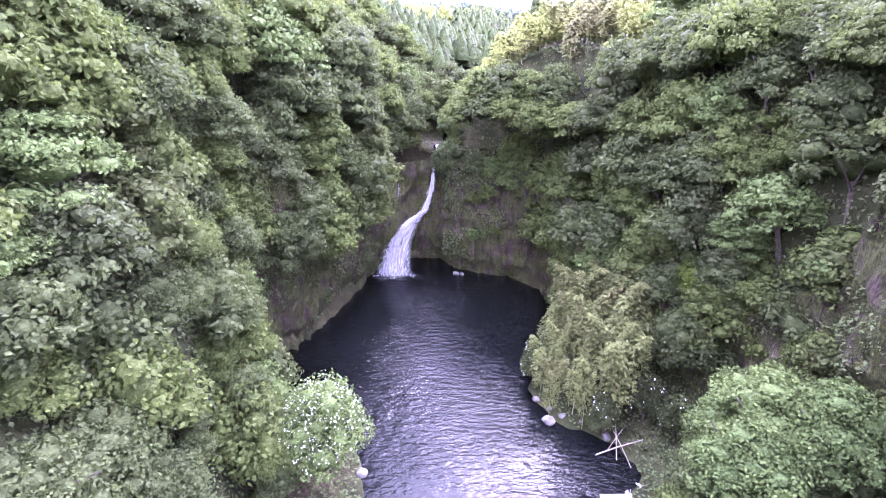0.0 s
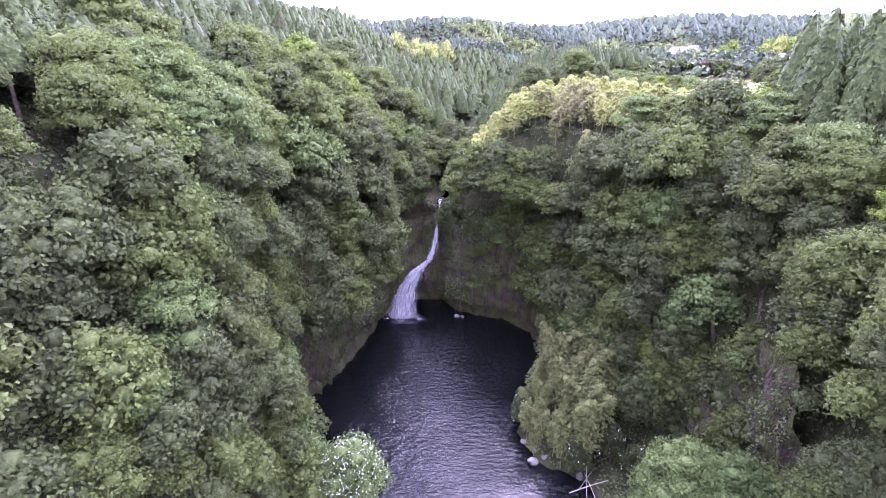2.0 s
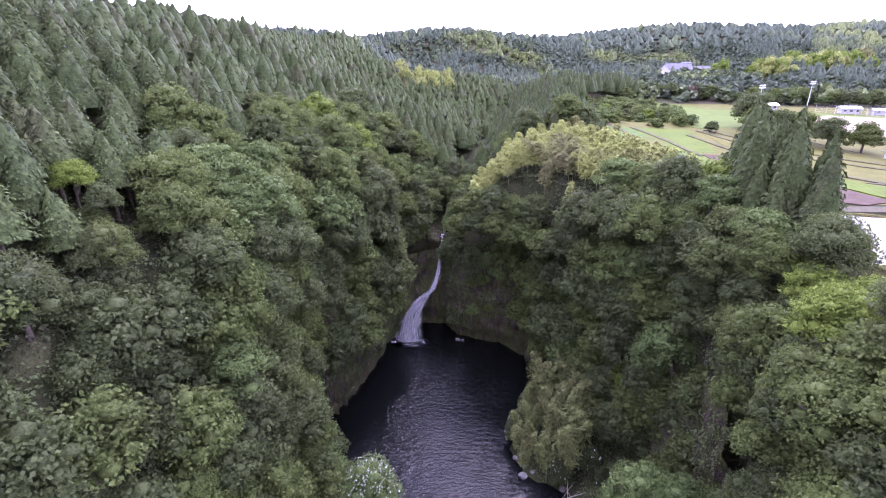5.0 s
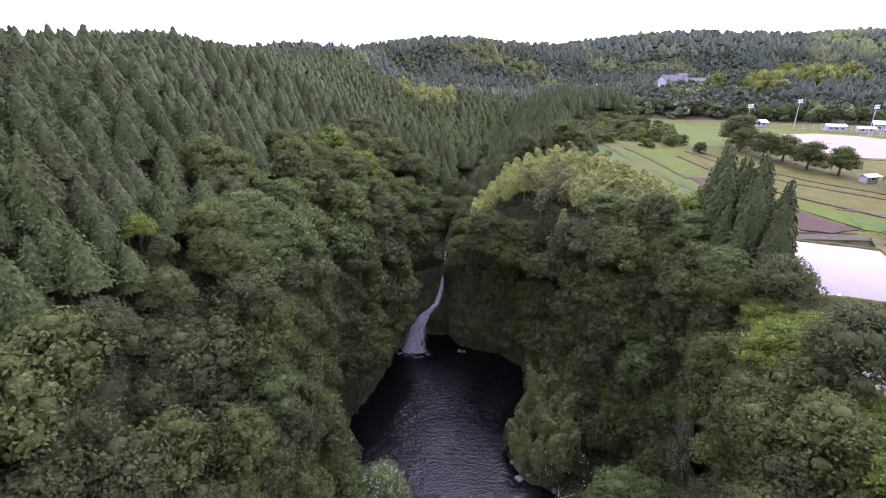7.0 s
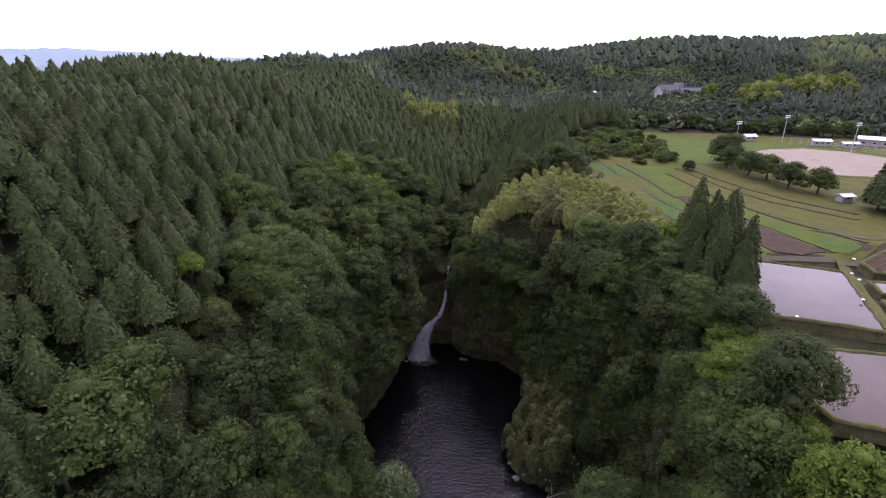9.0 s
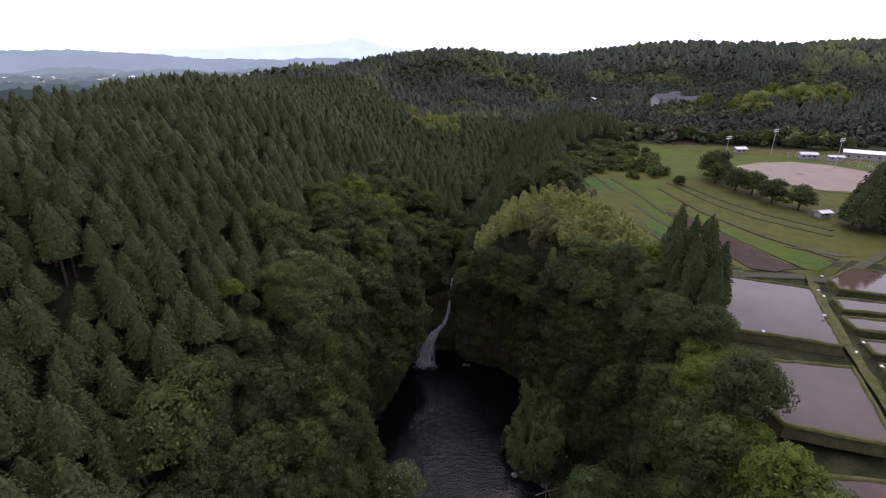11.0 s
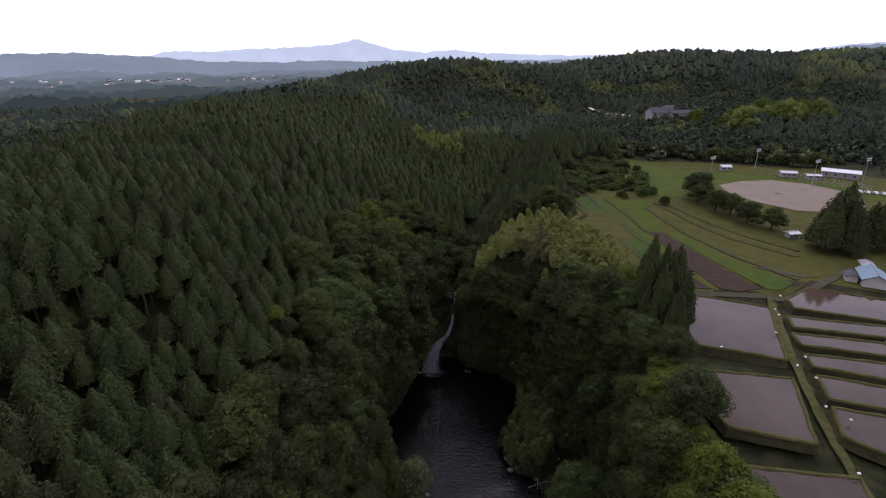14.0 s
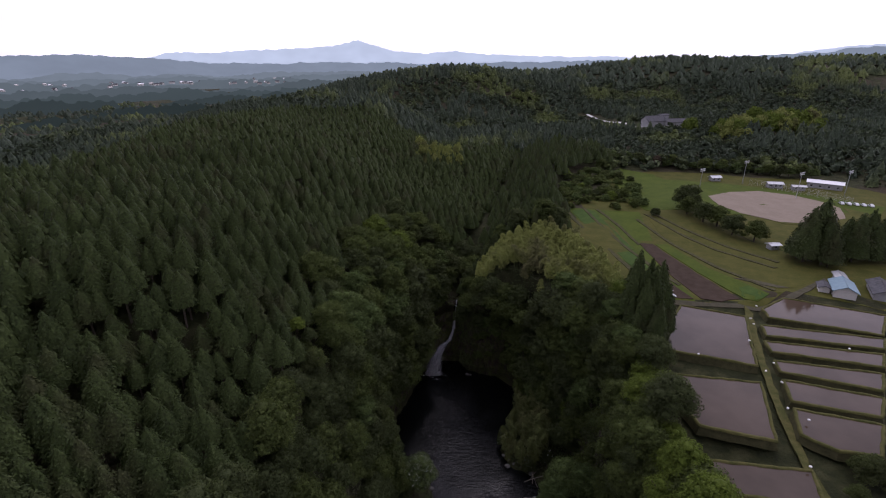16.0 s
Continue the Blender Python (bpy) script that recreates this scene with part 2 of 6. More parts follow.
def ground_material():
    """Forest floor: leaf litter, moss, grass and bare earth."""
    m, nt, bsdf, _ = material("forest_floor")
    vec = coords(nt)
    col = ramp(nt, noise_fac(nt, vec, 0.22, 6.0), [(0.3, (0.016, 0.018, 0.009)), (0.5, (0.03, 0.034, 0.014)), (0.7, (0.06, 0.06, 0.028))])
    col = mix(nt, ramp(nt, noise_fac(nt, vec, 0.03, 3.0), [(0.5, (0, 0, 0)), (0.66, (1, 1, 1))]), col, (0.05, 0.04, 0.026))
    nt.links.new(col, bsdf.inputs["Base Color"])
    bsdf.inputs["Roughness"].default_value = 0.95
    bsdf.inputs["Specular IOR Level"].default_value = 0.1
    bump(nt, noise_fac(nt, vec, 1.3, 7.0), 1.0, 0.5, bsdf)
    return m


def river_material():
    """Deep dark pool, wind ripples that fade out in patches towards the fall."""
    m, nt, bsdf, _ = material("dark_pool_water")
    vec = coords(nt, (0.75, 1.9, 1.0))
    bsdf.inputs["Base Color"].default_value = (0.003, 0.0035, 0.0035, 1)
    bsdf.inputs["Roughness"].default_value = 0.05
    bsdf.inputs["Specular IOR Level"].default_value = 0.25
    bsdf.inputs["IOR"].default_value = 1.33
    fine = noise_fac(nt, vec, 1.7, 3.0, 0.55)
    swell = noise_fac(nt, vec, 0.6, 2.0, 0.5)
    h = maths(nt, "ADD", maths(nt, "MULTIPLY", fine, 0.55), swell)
    calm = ramp(nt, noise_fac(nt, coords(nt), 0.05, 3.0), [(0.38, (0.35, 0.35, 0.35)), (0.62, (1, 1, 1))])
    bump(nt, maths(nt, "MULTIPLY", h, calm), 0.75, 0.42, bsdf)
    return m


def paddy_material():
    """Still muddy paddy water that mirrors the sky."""
    m, nt, bsdf, _ = material("flooded_paddy_water")
    vec = coords(nt)
    col = ramp(nt, noise_fac(nt, vec, 0.08, 4.0), [(0.35, (0.046, 0.032, 0.021)), (0.65, (0.074, 0.053, 0.037))])
    nt.links.new(col, bsdf.inputs["Base Color"])
    bsdf.inputs["Roughness"].default_value = 0.06
    bsdf.inputs["Specular IOR Level"].default_value = 0.33
    bsdf.inputs["IOR"].default_value = 1.33
    bump(nt, noise_fac(nt, vec, 1.2, 3.0), 0.04, 0.05, bsdf)
    return m


def fall_material(name, open_at):
    """White falling water in long strands, thin and see-through between them and towards its edges."""
    m, nt, bsdf, out = material(name)
    tc = nt.nodes.new("ShaderNodeUVMap")
    tc.uv_map = "UVMap"
    mp = nt.nodes.new("ShaderNodeMapping")
    mp.inputs["Scale"].default_value = (15, 1.5, 1)
    nt.links.new(tc.outputs["UV"], mp.inputs["Vector"])
    strands = noise_fac(nt, mp.outputs["Vector"], 1.0, 6.0, 0.68)
    rim = nt.nodes.new("ShaderNodeUVMap")
    rim.uv_map = "rim"
    sep = nt.nodes.new("ShaderNodeSeparateXYZ")
    nt.links.new(rim.outputs["UV"], sep.inputs["Vector"])
    dense = maths(nt, "ADD", strands, maths(nt, "MULTIPLY", maths(nt, "SUBTRACT", sep.outputs["X"], 0.6), 0.32))
    bsdf.inputs["Base Color"].default_value = (0.24, 0.24, 0.25, 1)
    bsdf.inputs["Roughness"].default_value = 0.7
    clear = nt.nodes.new("ShaderNodeBsdfTransparent")
    sh = nt.nodes.new("ShaderNodeMixShader")
    nt.links.new(ramp(nt, dense, [(open_at, (0, 0, 0)), (open_at + 0.28, (1, 1, 1))]), sh.inputs["Fac"])
    nt.links.new(clear.outputs["BSDF"], sh.inputs[1])
    nt.links.new(bsdf.outputs["BSDF"], sh.inputs[2])
    nt.links.new(sh.outputs["Shader"], out.inputs["Surface"])
    return m


def haze_backdrop_material(name, colour):
    """Far hills that no longer shift: plain glowing backdrop, haze painted in its colour."""
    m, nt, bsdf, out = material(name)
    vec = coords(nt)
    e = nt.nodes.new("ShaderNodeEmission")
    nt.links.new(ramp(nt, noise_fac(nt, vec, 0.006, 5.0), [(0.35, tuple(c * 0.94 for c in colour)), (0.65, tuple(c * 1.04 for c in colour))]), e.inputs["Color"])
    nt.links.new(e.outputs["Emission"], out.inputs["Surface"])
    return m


ROCK, GROUND, RIVER, PADDY = rock_material(), ground_material(), river_material(), paddy_material()
FALL, FALL_THIN = fall_material("falling_water", 0.36), fall_material("thin_falling_water", 0.46)
FOAM = fall_material("foam", 0.42)


# ---- helpers for meshes ----
def mesh_from(name, verts, faces, material_=None, smooth=False, uv=None, rim=None):
    me = bpy.data.meshes.new(name)
    verts = np.asarray(verts, dtype=np.float32)
    if isinstance(faces, np.ndarray):
        n, k = faces.shape
        me.vertices.add(len(verts))
        me.vertices.foreach_set("co", verts.ravel())
        me.loops.add(n * k)
        me.loops.foreach_set("vertex_index", faces.ravel().astype(np.int32))
        me.polygons.add(n)
        me.polygons.foreach_set("loop_start", np.arange(0, n * k, k, dtype=np.int32))
        me.update(calc_edges=True)
    else:
        me.from_pydata(verts.tolist(), [], faces)
    if uv is not None:
        layer = me.uv_layers.new(name="UVMap")
        idx = np.empty(len(me.loops), dtype=np.int32)
        me.loops.foreach_get("vertex_index", idx)
        layer.data.foreach_set("uv", np.asarray(uv, dtype=np.float32)[idx].ravel())
        if rim is not None:
            layer = me.uv_layers.new(name="rim")
            layer.data.foreach_set("uv", np.asarray([(r, 0.0) for r in rim], dtype=np.float32)[idx].ravel())
    if smooth:
        me.polygons.foreach_set("use_smooth", np.ones(len(me.polygons), dtype=bool))
    if material_:
        me.materials.append(material_)
    return me


def part(name, me, parent, label=""):
    ob = new(name, me)
    ob.parent = parent
    return tagged(ob, label)


def bm_mesh(name, bm, material_, smooth=False):
    me = bpy.data.meshes.new(name)
    bm.to_mesh(me)
    bm.free()
    if smooth:
        me.polygons.foreach_set("use_smooth", np.ones(len(me.polygons), dtype=bool))
    me.materials.append(material_)
    return me


def box_bm(bm, x0, y0, z0, x1, y1, z1, bevel=0.0):
    ret = bmesh.ops.create_cube(bm, size=1.0)
    for v in ret["verts"]:
        v.co = Vector((x0 + (v.co.x + 0.5) * (x1 - x0), y0 + (v.co.y + 0.5) * (y1 - y0), z0 + (v.co.z + 0.5) * (z1 - z0)))
    if bevel:
        edges = list({e for v in ret["verts"] for e in v.link_edges})
        bmesh.ops.bevel(bm, geom=edges, offset=bevel, segments=1, affect="EDGES")


def box_mesh(name, material_, x0, y0, z0, x1, y1, z1, bevel=0.02):
    bm = bmesh.new()
    box_bm(bm, x0, y0, z0, x1, y1, z1, bevel)
    return bm_mesh(name, bm, material_)


def tube(points, radii, sides=6):
    """A tapered tube along points: vertices and quads."""
    points = [Vector(p) for p in points]
    vs, fs = [], []
    for k, p in enumerate(points):
        d = (points[min(k + 1, len(points) - 1)] - points[max(k - 1, 0)]).normalized()
        a = d.orthogonal().normalized()
        b = d.cross(a)
        for s in range(sides):
            w = 2 * math.pi * s / sides
            vs.append(p + (a * math.cos(w) + b * math.sin(w)) * radii[k])
    for k in range(len(points) - 1):
        for s in range(sides):
            i, j = k * sides + s, k * sides + (s + 1) % sides
            fs.append((i, j, j + sides, i + sides))
    return [tuple(v) for v in vs], fs


def joined(pieces):
    vs, fs = [], []
    for v, f in pieces:
        fs += [tuple(i + len(vs) for i in q) for q in f]
        vs += v
    return vs, fs


def smoothstep(a, b, x):
    t = np.clip((np.asarray(x, dtype=float) - a) / (b - a), 0, 1)
    return t * t * (3 - 2 * t)


def value_noise(x, y, cell, seed):
    """Smooth noise from -1 to 1 on a grid of the given cell."""
    x, y = np.asarray(x, dtype=float) / cell, np.asarray(y, dtype=float) / cell
    xi, yi = np.floor(x), np.floor(y)

    def h(i, j):
        s = np.sin(i * 127.1 + j * 311.7 + seed * 74.7) * 43758.5453
        return (s - np.floor(s)) * 2 - 1

    u, v = x - xi, y - yi
    u, v = u * u * (3 - 2 * u), v * v * (3 - 2 * v)
    return (h(xi, yi) * (1 - u) + h(xi + 1, yi) * u) * (1 - v) + (h(xi, yi + 1) * (1 - u) + h(xi + 1, yi + 1) * u) * v


# ---- the land ----
WATER = 3.5


def nearer(x, y, z=0.0):
    """Places noted for a pool at height 0, moved along the view to the pool's true height."""
    return 0.934 * x, 0.934 * y, 53.2 - 0.934 * (53.2 - z)


POOL = [nearer(x, y)[:2] for x, y in ((-18, 117), (-8, 120.5), (4, 118.6), (22, 113.5), (28, 104), (22, 92), (17.5, 82), (14.5, 69), (18.5, 60), (26, 56.5), (26.5, 50), (22, 44), (18, 30), (-8, 30), (-10, 46), (-12, 56), (-20, 63), (-33, 73), (-28.5, 81), (-25.5, 92), (-22.5, 103))]
GORGE = [(-17, 109), (-12.5, 113.5), (-7, 119.5), (-1.5, 119.5), (2.5, 112.5), (10, 109.5), (17, 106.5), (21, 102.5), (22.5, 94), (24, 85), (27, 76), (31.5, 65), (35, 55), (36.5, 42), (36, 28), (33, 5), (32, -60), (32, -200), (-40, -200), (-34, -60), (-24, 0), (-19, 22), (-20.5, 34), (-23, 46), (-25, 55), (-29, 62), (-31, 69), (-27.5, 77), (-24, 85), (-21.5, 93), (-19.5, 101)]


TERRACE = [(57, 82), (72, 84), (97, 78), (103, 82), (116, 88), (146, 76), (112, 26), (98, 8), (78, -8), (44, -8), (44, 20), (52, 46)]


def polygon_distance(px, py, poly):
    """Signed distance to a polygon, negative inside."""
    px, py = np.asarray(px, dtype=float), np.asarray(py, dtype=float)
    d = np.full(px.shape, 1e9)
    inside = np.zeros(px.shape, dtype=bool)
    for (x0, y0), (x1, y1) in zip(poly, poly[1:] + poly[:1]):
        ex, ey = x1 - x0, y1 - y0
        t = np.clip(((px - x0) * ex + (py - y0) * ey) / (ex * ex + ey * ey), 0, 1)
        d = np.minimum(d, np.hypot(px - x0 - t * ex, py - y0 - t * ey))
        if y1 != y0:
            cross = ((y0 > py) != (y1 > py)) & (px < (x1 - x0) * (py - y0) / (y1 - y0) + x0)
            inside ^= cross
    return np.where(inside, -d, d)


def stream_x(y):
    return -3 + 0.28 * (np.asarray(y, dtype=float) - 120)


def gauss(x, y, cx, cy, h, rx, ry):
    return h * np.exp(-(((x - cx) / rx) ** 2 + ((y - cy) / ry) ** 2))


def land(x, y):
    """Height of the ground in metres above the pool."""
    x, y = np.asarray(x, dtype=float), np.asarray(y, dtype=float)
    z = 40 + 14 * smoothstep(-420, -210, x) * (1 - smoothstep(900, 1500, np.hypot(x - 200, y - 200)))
    z = z + (31 * smoothstep(10, 88, -x) + 2 * smoothstep(90, 125, -x)) * (1 - 0.8 * smoothstep(140, 290, -x)) * (1 - smoothstep(430, 600, y))
    z = z - 11 * smoothstep(32, 8, y) * smoothstep(10, 30, -x)
    z = z + gauss(x, y, -140, 215, 13, 48, 58) + gauss(x, y, -250, 490, 24, 85, 90) + gauss(x, y, -400, 470, 8, 60, 90) + gauss(x, y, -40, 770, 56, 230, 150) + gauss(x, y, 70, 660, 10, 90, 80)
    z = z + gauss(x, y, 380, 900, 67, 280, 190) + gauss(x, y, 800, 830, 60, 300, 260) + gauss(x, y, 310, 430, 24, 150, 110)
    z = z + gauss(x, y, -45, 370, 15, 120, 140) + gauss(x, y, 5, 275, 11, 60, 42)
    z = z + 3 * smoothstep(130, 200, y) * smoothstep(20, 70, x) * (1 - smoothstep(330, 420, y))
    flat = smoothstep(48, 75, x) * (1 - smoothstep(260, 320, y)) * (1 - smoothstep(250, 330, x))
    z = z + (1 - flat) * (2.2 * value_noise(x, y, 38, 1) + (6.0 * value_noise(x, y, 140, 2) + 5.0 * value_noise(x, y, 75, 9) * smoothstep(-60, -120, x)) * smoothstep(120, 330, np.hypot(x, y)))
    z = z - 3.5 * smoothstep(62, 0, y) * smoothstep(40, 60, x)
    z = z - 1.7 * smoothstep(4, -3, polygon_distance(x, y, TERRACE))
    z = z - (23 - 17 * smoothstep(124, 190, y)) * np.exp(-((x - stream_x(y)) / 15) ** 2) * smoothstep(96, 116, y) * (1 - smoothstep(320, 430, y))
    d = polygon_distance(x, y, GORGE)
    dp = polygon_distance(x, y, POOL)
    floor = WATER + np.where(dp < 0, np.maximum(-3.0, 0.6 * dp), np.minimum(14.0, 0.42 * dp) + 0.5 * value_noise(x, y, 4, 3))
    steep = np.where(x < 0, 2.0 + 3.2 * smoothstep(32, 42, y) + 5.0 * smoothstep(62, 72, y), 4.6 + 2.0 * smoothstep(40, 60, y) + 7.0 * smoothstep(96, 104, y))
    set_back = np.where(x < 0, 2.8 * smoothstep(58, 64, y) * (1 - smoothstep(70, 78, y)) + 4.0 * smoothstep(105, 110, y), 2.5)
    floor = np.where((d < set_back + 1.2) & (((d > -1) & (x < 0) & (y > 62)) | (y > 98)), WATER - 2.0, floor)
    wall = floor + np.maximum(d - set_back, 0) * steep + 1.5 * value_noise(x, y, 7, 5) * smoothstep(0, 4, d)
    return np.minimum(z, np.where(d < 0, floor, wall))


def build_ground():
    """One sheet, fine in the gorge and coarse towards the horizon."""
    def axis(lo, hi, step, far):
        inner = list(np.arange(lo, hi + 0.1, step))
        out, s, a, b = [], step, lo, hi
        left, right = [], []
        while a > -far:
            s *= 1.13
            a -= s
            left.append(a)
        s = step
        while b < far:
            s *= 1.13
            b += s
            right.append(b)
        return np.array(left[::-1] + inner + right)
    xs, ys = axis(-60, 110, 1.6, 4700), axis(-20, 140, 1.6, 4700)
    gx, gy = np.meshgrid(xs, ys)
    gz = land(gx, gy)
    n, k = gx.shape
    idx = np.arange(n * k).reshape(n, k)
    faces = np.stack([idx[:-1, :-1], idx[:-1, 1:], idx[1:, 1:], idx[1:, :-1]], -1).reshape(-1, 4)
    me = mesh_from("ground", np.stack([gx, gy, gz], -1).reshape(-1, 3), faces, GROUND, True)
    tagged(new("ground", me), "forested gorge and valley ground with leaf litter", "ground", kind="structure")


build_ground()


def build_pool():
    xs, ys = np.linspace(-40, 44, 43), np.linspace(-30, 124, 78)
    gx, gy = np.meshgrid(xs, ys)
    idx = np.arange(gx.size).reshape(gx.shape)
    faces = np.stack([idx[:-1, :-1], idx[:-1, 1:], idx[1:, 1:], idx[1:, :-1]], -1).reshape(-1, 4)
    me = mesh_from("water", np.stack([gx, gy, WATER + 0 * gx], -1).reshape(-1, 3), faces, RIVER, True)
    tagged(new("water", me), "dark rippled plunge pool below the waterfall", "water", kind="structure")


build_pool()


def cliff(name, base, tops, leans, label, seed):
    """A rock face along a base line: flutes, ledges and hollows in a fine sheet with a back."""
    pts = [Vector((*p, 0)) for p in base]
    lens = [0.0]
    for a, b in zip(pts, pts[1:]):
        lens.append(lens[-1] + (b - a).length)
    cols = int(lens[-1] / 0.42)
    s = np.linspace(0, lens[-1], cols)
    bx, by = np.interp(s, lens, [p.x for p in pts]), np.interp(s, lens, [p.y for p in pts])
    k = np.ones(9) / 9
    bx = np.convolve(np.pad(bx, 4, "edge"), k, "valid")
    by = np.convolve(np.pad(by, 4, "edge"), k, "valid")
    tx, ty = np.gradient(bx), np.gradient(by)
    ln = np.hypot(tx, ty)
    nx, ny = -ty / ln, tx / ln
    top, lean = np.interp(s, lens, tops), np.interp(s, lens, leans)
    rows = 76
    vs = np.zeros((rows, cols, 3))
    for r in range(rows):
        h = WATER - 2.5 + (top + 2.5 - WATER) * r / (rows - 1)
        flute = (0.5 - np.abs(value_noise(s, h * 0.16, 1.9, seed))) * 1.1 + (0.5 - np.abs(value_noise(s, h * 0.12, 0.95, seed + 3))) * 0.5
        lump = value_noise(s, h, 7.0, seed + 1) * 1.2 + (0.5 - np.abs(value_noise(s, h, 3.1, seed + 2))) * 1.1 + 0.3 * value_noise(s, h, 1.3, seed + 7)
        ledge = 0.45 * np.floor(3 * (h / 6.0 + 0.3 * value_noise(s, h, 9, seed + 5)) % 1.0)
        undercut = 1.6 * np.exp(-((h - WATER - 1.5) / 3.0) ** 2)
        out = (h - WATER) * lean - flute - lump - ledge + undercut
        vs[r] = np.stack([bx + nx * out, by + ny * out, h + 0 * s], -1)
    idx = np.arange(rows * cols).reshape(rows, cols)
    faces = np.stack([idx[:-1, :-1], idx[:-1, 1:], idx[1:, 1:], idx[1:, :-1]], -1).reshape(-1, 4)
    me = mesh_from(name, vs.reshape(-1, 3), faces, ROCK, True)
    tagged(new(name, me), label, "cliff", kind="structure")
    return vs


CLIFF_GRID = cliff("cliff", [(-24, 56), (-28, 62), (-31, 69), (-27.5, 77), (-24, 85), (-21.5, 93), (-19.5, 101), (-17, 109), (-12.5, 113.5), (-7, 119.5), (-1.5, 119.5), (2.5, 112.5), (10, 109.5), (17, 106.5), (21, 102.5), (22.5, 94), (24, 85), (28, 76), (32.5, 65), (36, 55), (38, 47), (38.5, 42), (38, 37), (37.4, 30), (36, 12), (34, -5)],
      [9, 22, 34, 38, 30, 27, 25, 26, 30, 30, 30, 31, 31, 31, 31, 30, 28, 24, 20, 20, 30, 42, 40, 24, 14, 8], [0.06] * 2 + [-0.02] + [-0.12] * 4 + [-0.06] + [0.0] * 6 + [0.0, 0.04] + [0.06] * 10, "purple-grey mossy rock face round the plunge pool", 11)


# ---- waterfall ----
def ribbon(name, spine, widths, across, material_, seed, cols=14, rows=60, bulge=0.5):
    """A sheet of falling water along a spine: (x, y, z) points, widths in metres, across: the way over its width."""
    t = np.linspace(0, 1, len(spine))
    u = np.linspace(0, 1, rows)
    px, py, pz = (np.interp(u, t, [p[k] for p in spine]) for k in range(3))
    k = np.ones(7) / 7
    px, py, pz = (np.convolve(np.pad(q, 3, "edge"), k, "valid") for q in (px, py, pz))
    w = np.interp(u, t, widths)
    vs, uv, rim = [], [], []
    for r in range(rows):
        for c in range(cols):
            q = c / (cols - 1) - 0.5
            d = bulge * (0.25 - q * q) * 2 + 0.18 * float(value_noise(c * 1.3, r * 0.35, 1.0, seed))
            ragged = 1 + 0.14 * float(value_noise(r * 0.45, c * 0.1, 1.0, seed + 1))
            vs.append((px[r] + across[0] * q * w[r] * ragged, py[r] + across[1] * q * w[r] * ragged - d, pz[r]))
            uv.append((q * w[r] / 6.0 + seed, u[r] * 3.0))
            rim.append(1 - (2 * abs(q)) ** 2.2)
    idx = np.arange(rows * cols).reshape(rows, cols)
    faces = np.stack([idx[:-1, :-1], idx[:-1, 1:], idx[1:, 1:], idx[1:, :-1]], -1).reshape(-1, 4)
    return mesh_from(name, vs, faces, material_, True, uv, rim)


def build_waterfall():
    thing = tagged(new("waterfall"), "white two-step waterfall sliding over dark rock into the pool", "waterfall")
    part("upper_cascade", ribbon("upper_cascade", [(-1.6, 122.5, 32.2), (-2.2, 119.5, 29.5), (-2.6, 117.5, 25.0), (-3.4, 116.3, 21.0), (-4.6, 115.5, 18.3)], [0.8, 1.0, 1.7, 2.1, 2.4], (1, 0.1), FALL, 3), thing)
    for k in range(3):
        part("lower_curtain", ribbon("lower_curtain", [(-3.8, 115.4, 18.9), (-6.0, 114.2, 17.4), (-8.6, 113.0, 15.2), (-10.6, 112.0, 12.0), (-11.6, 110.8, 8.0), (-12.0, 109.9, 5.0), (-12.1, 109.4, 3.2)],
                                      [1.8, 2.8, 4.6, 6.2, 7.4, 8.6, 10.4 - k], (1, -0.15 + 0.2 * k), FALL if k < 2 else FALL_THIN, 7 + 5 * k, 18, 70, 0.9 + 0.7 * k), thing)
    part("side_trickle", ribbon("side_trickle", [(-10.5, 115.0, 27), (-10.8, 114.2, 22), (-10.8, 113.6, 17)], [0.35, 0.5, 0.5], (1, 0), FALL_THIN, 31, 5), thing)
    part("crest_step", ribbon("crest_step", [(-1.4, 125, 33.2), (-1.5, 123.6, 32.9), (-1.6, 122.5, 32.2)], [1.2, 1.2, 0.8], (1, 0), FALL, 37, 6, 16), thing)
    vs, fs, uv, rim = [], [], [], []
    for k in range(30):
        a, r = random.uniform(0, 6.28), random.uniform(0.1, 1.0) ** 0.6
        cx, cy, rad = -11.6 + 5.0 * r * math.cos(a), 108.4 + 2.4 * r * math.sin(a), random.uniform(0.8, 2.2)
        ring = 14
        b = len(vs)
        vs.append((cx, cy, WATER + 0.12 + 0.4 * random.random() * (1 - r)))
        uv.append((cx * 0.06, cy * 0.5))
        rim.append(0.72)
        for j in range(ring):
            w = 2 * math.pi * j / ring
            q = rad * random.uniform(0.7, 1.25)
            vs.append((cx + q * math.cos(w), cy + q * 0.6 * math.sin(w), WATER + 0.03 + 0.002 * k))
            uv.append((vs[-1][0] * 0.06, vs[-1][1] * 0.5))
            rim.append(0.0)
        fs += [(b, b + 1 + j, b + 1 + (j + 1) % ring) for j in range(ring)]
    part("splash_foam", mesh_from("splash_foam", vs, fs, FOAM, True, uv, rim), thing, "white churned foam at the foot of the fall")


build_waterfall()


# ---- foliage ----
RNG = np.random.default_rng(5)
ICO = bmesh.new()
bmesh.ops.create_icosphere(ICO, subdivisions=1, radius=1.0)
ICO_V = np.array([v.co[:] for v in ICO.verts])
ICO_F = np.array([[v.index for v in f.verts] for f in ICO.faces])
ICO.free()


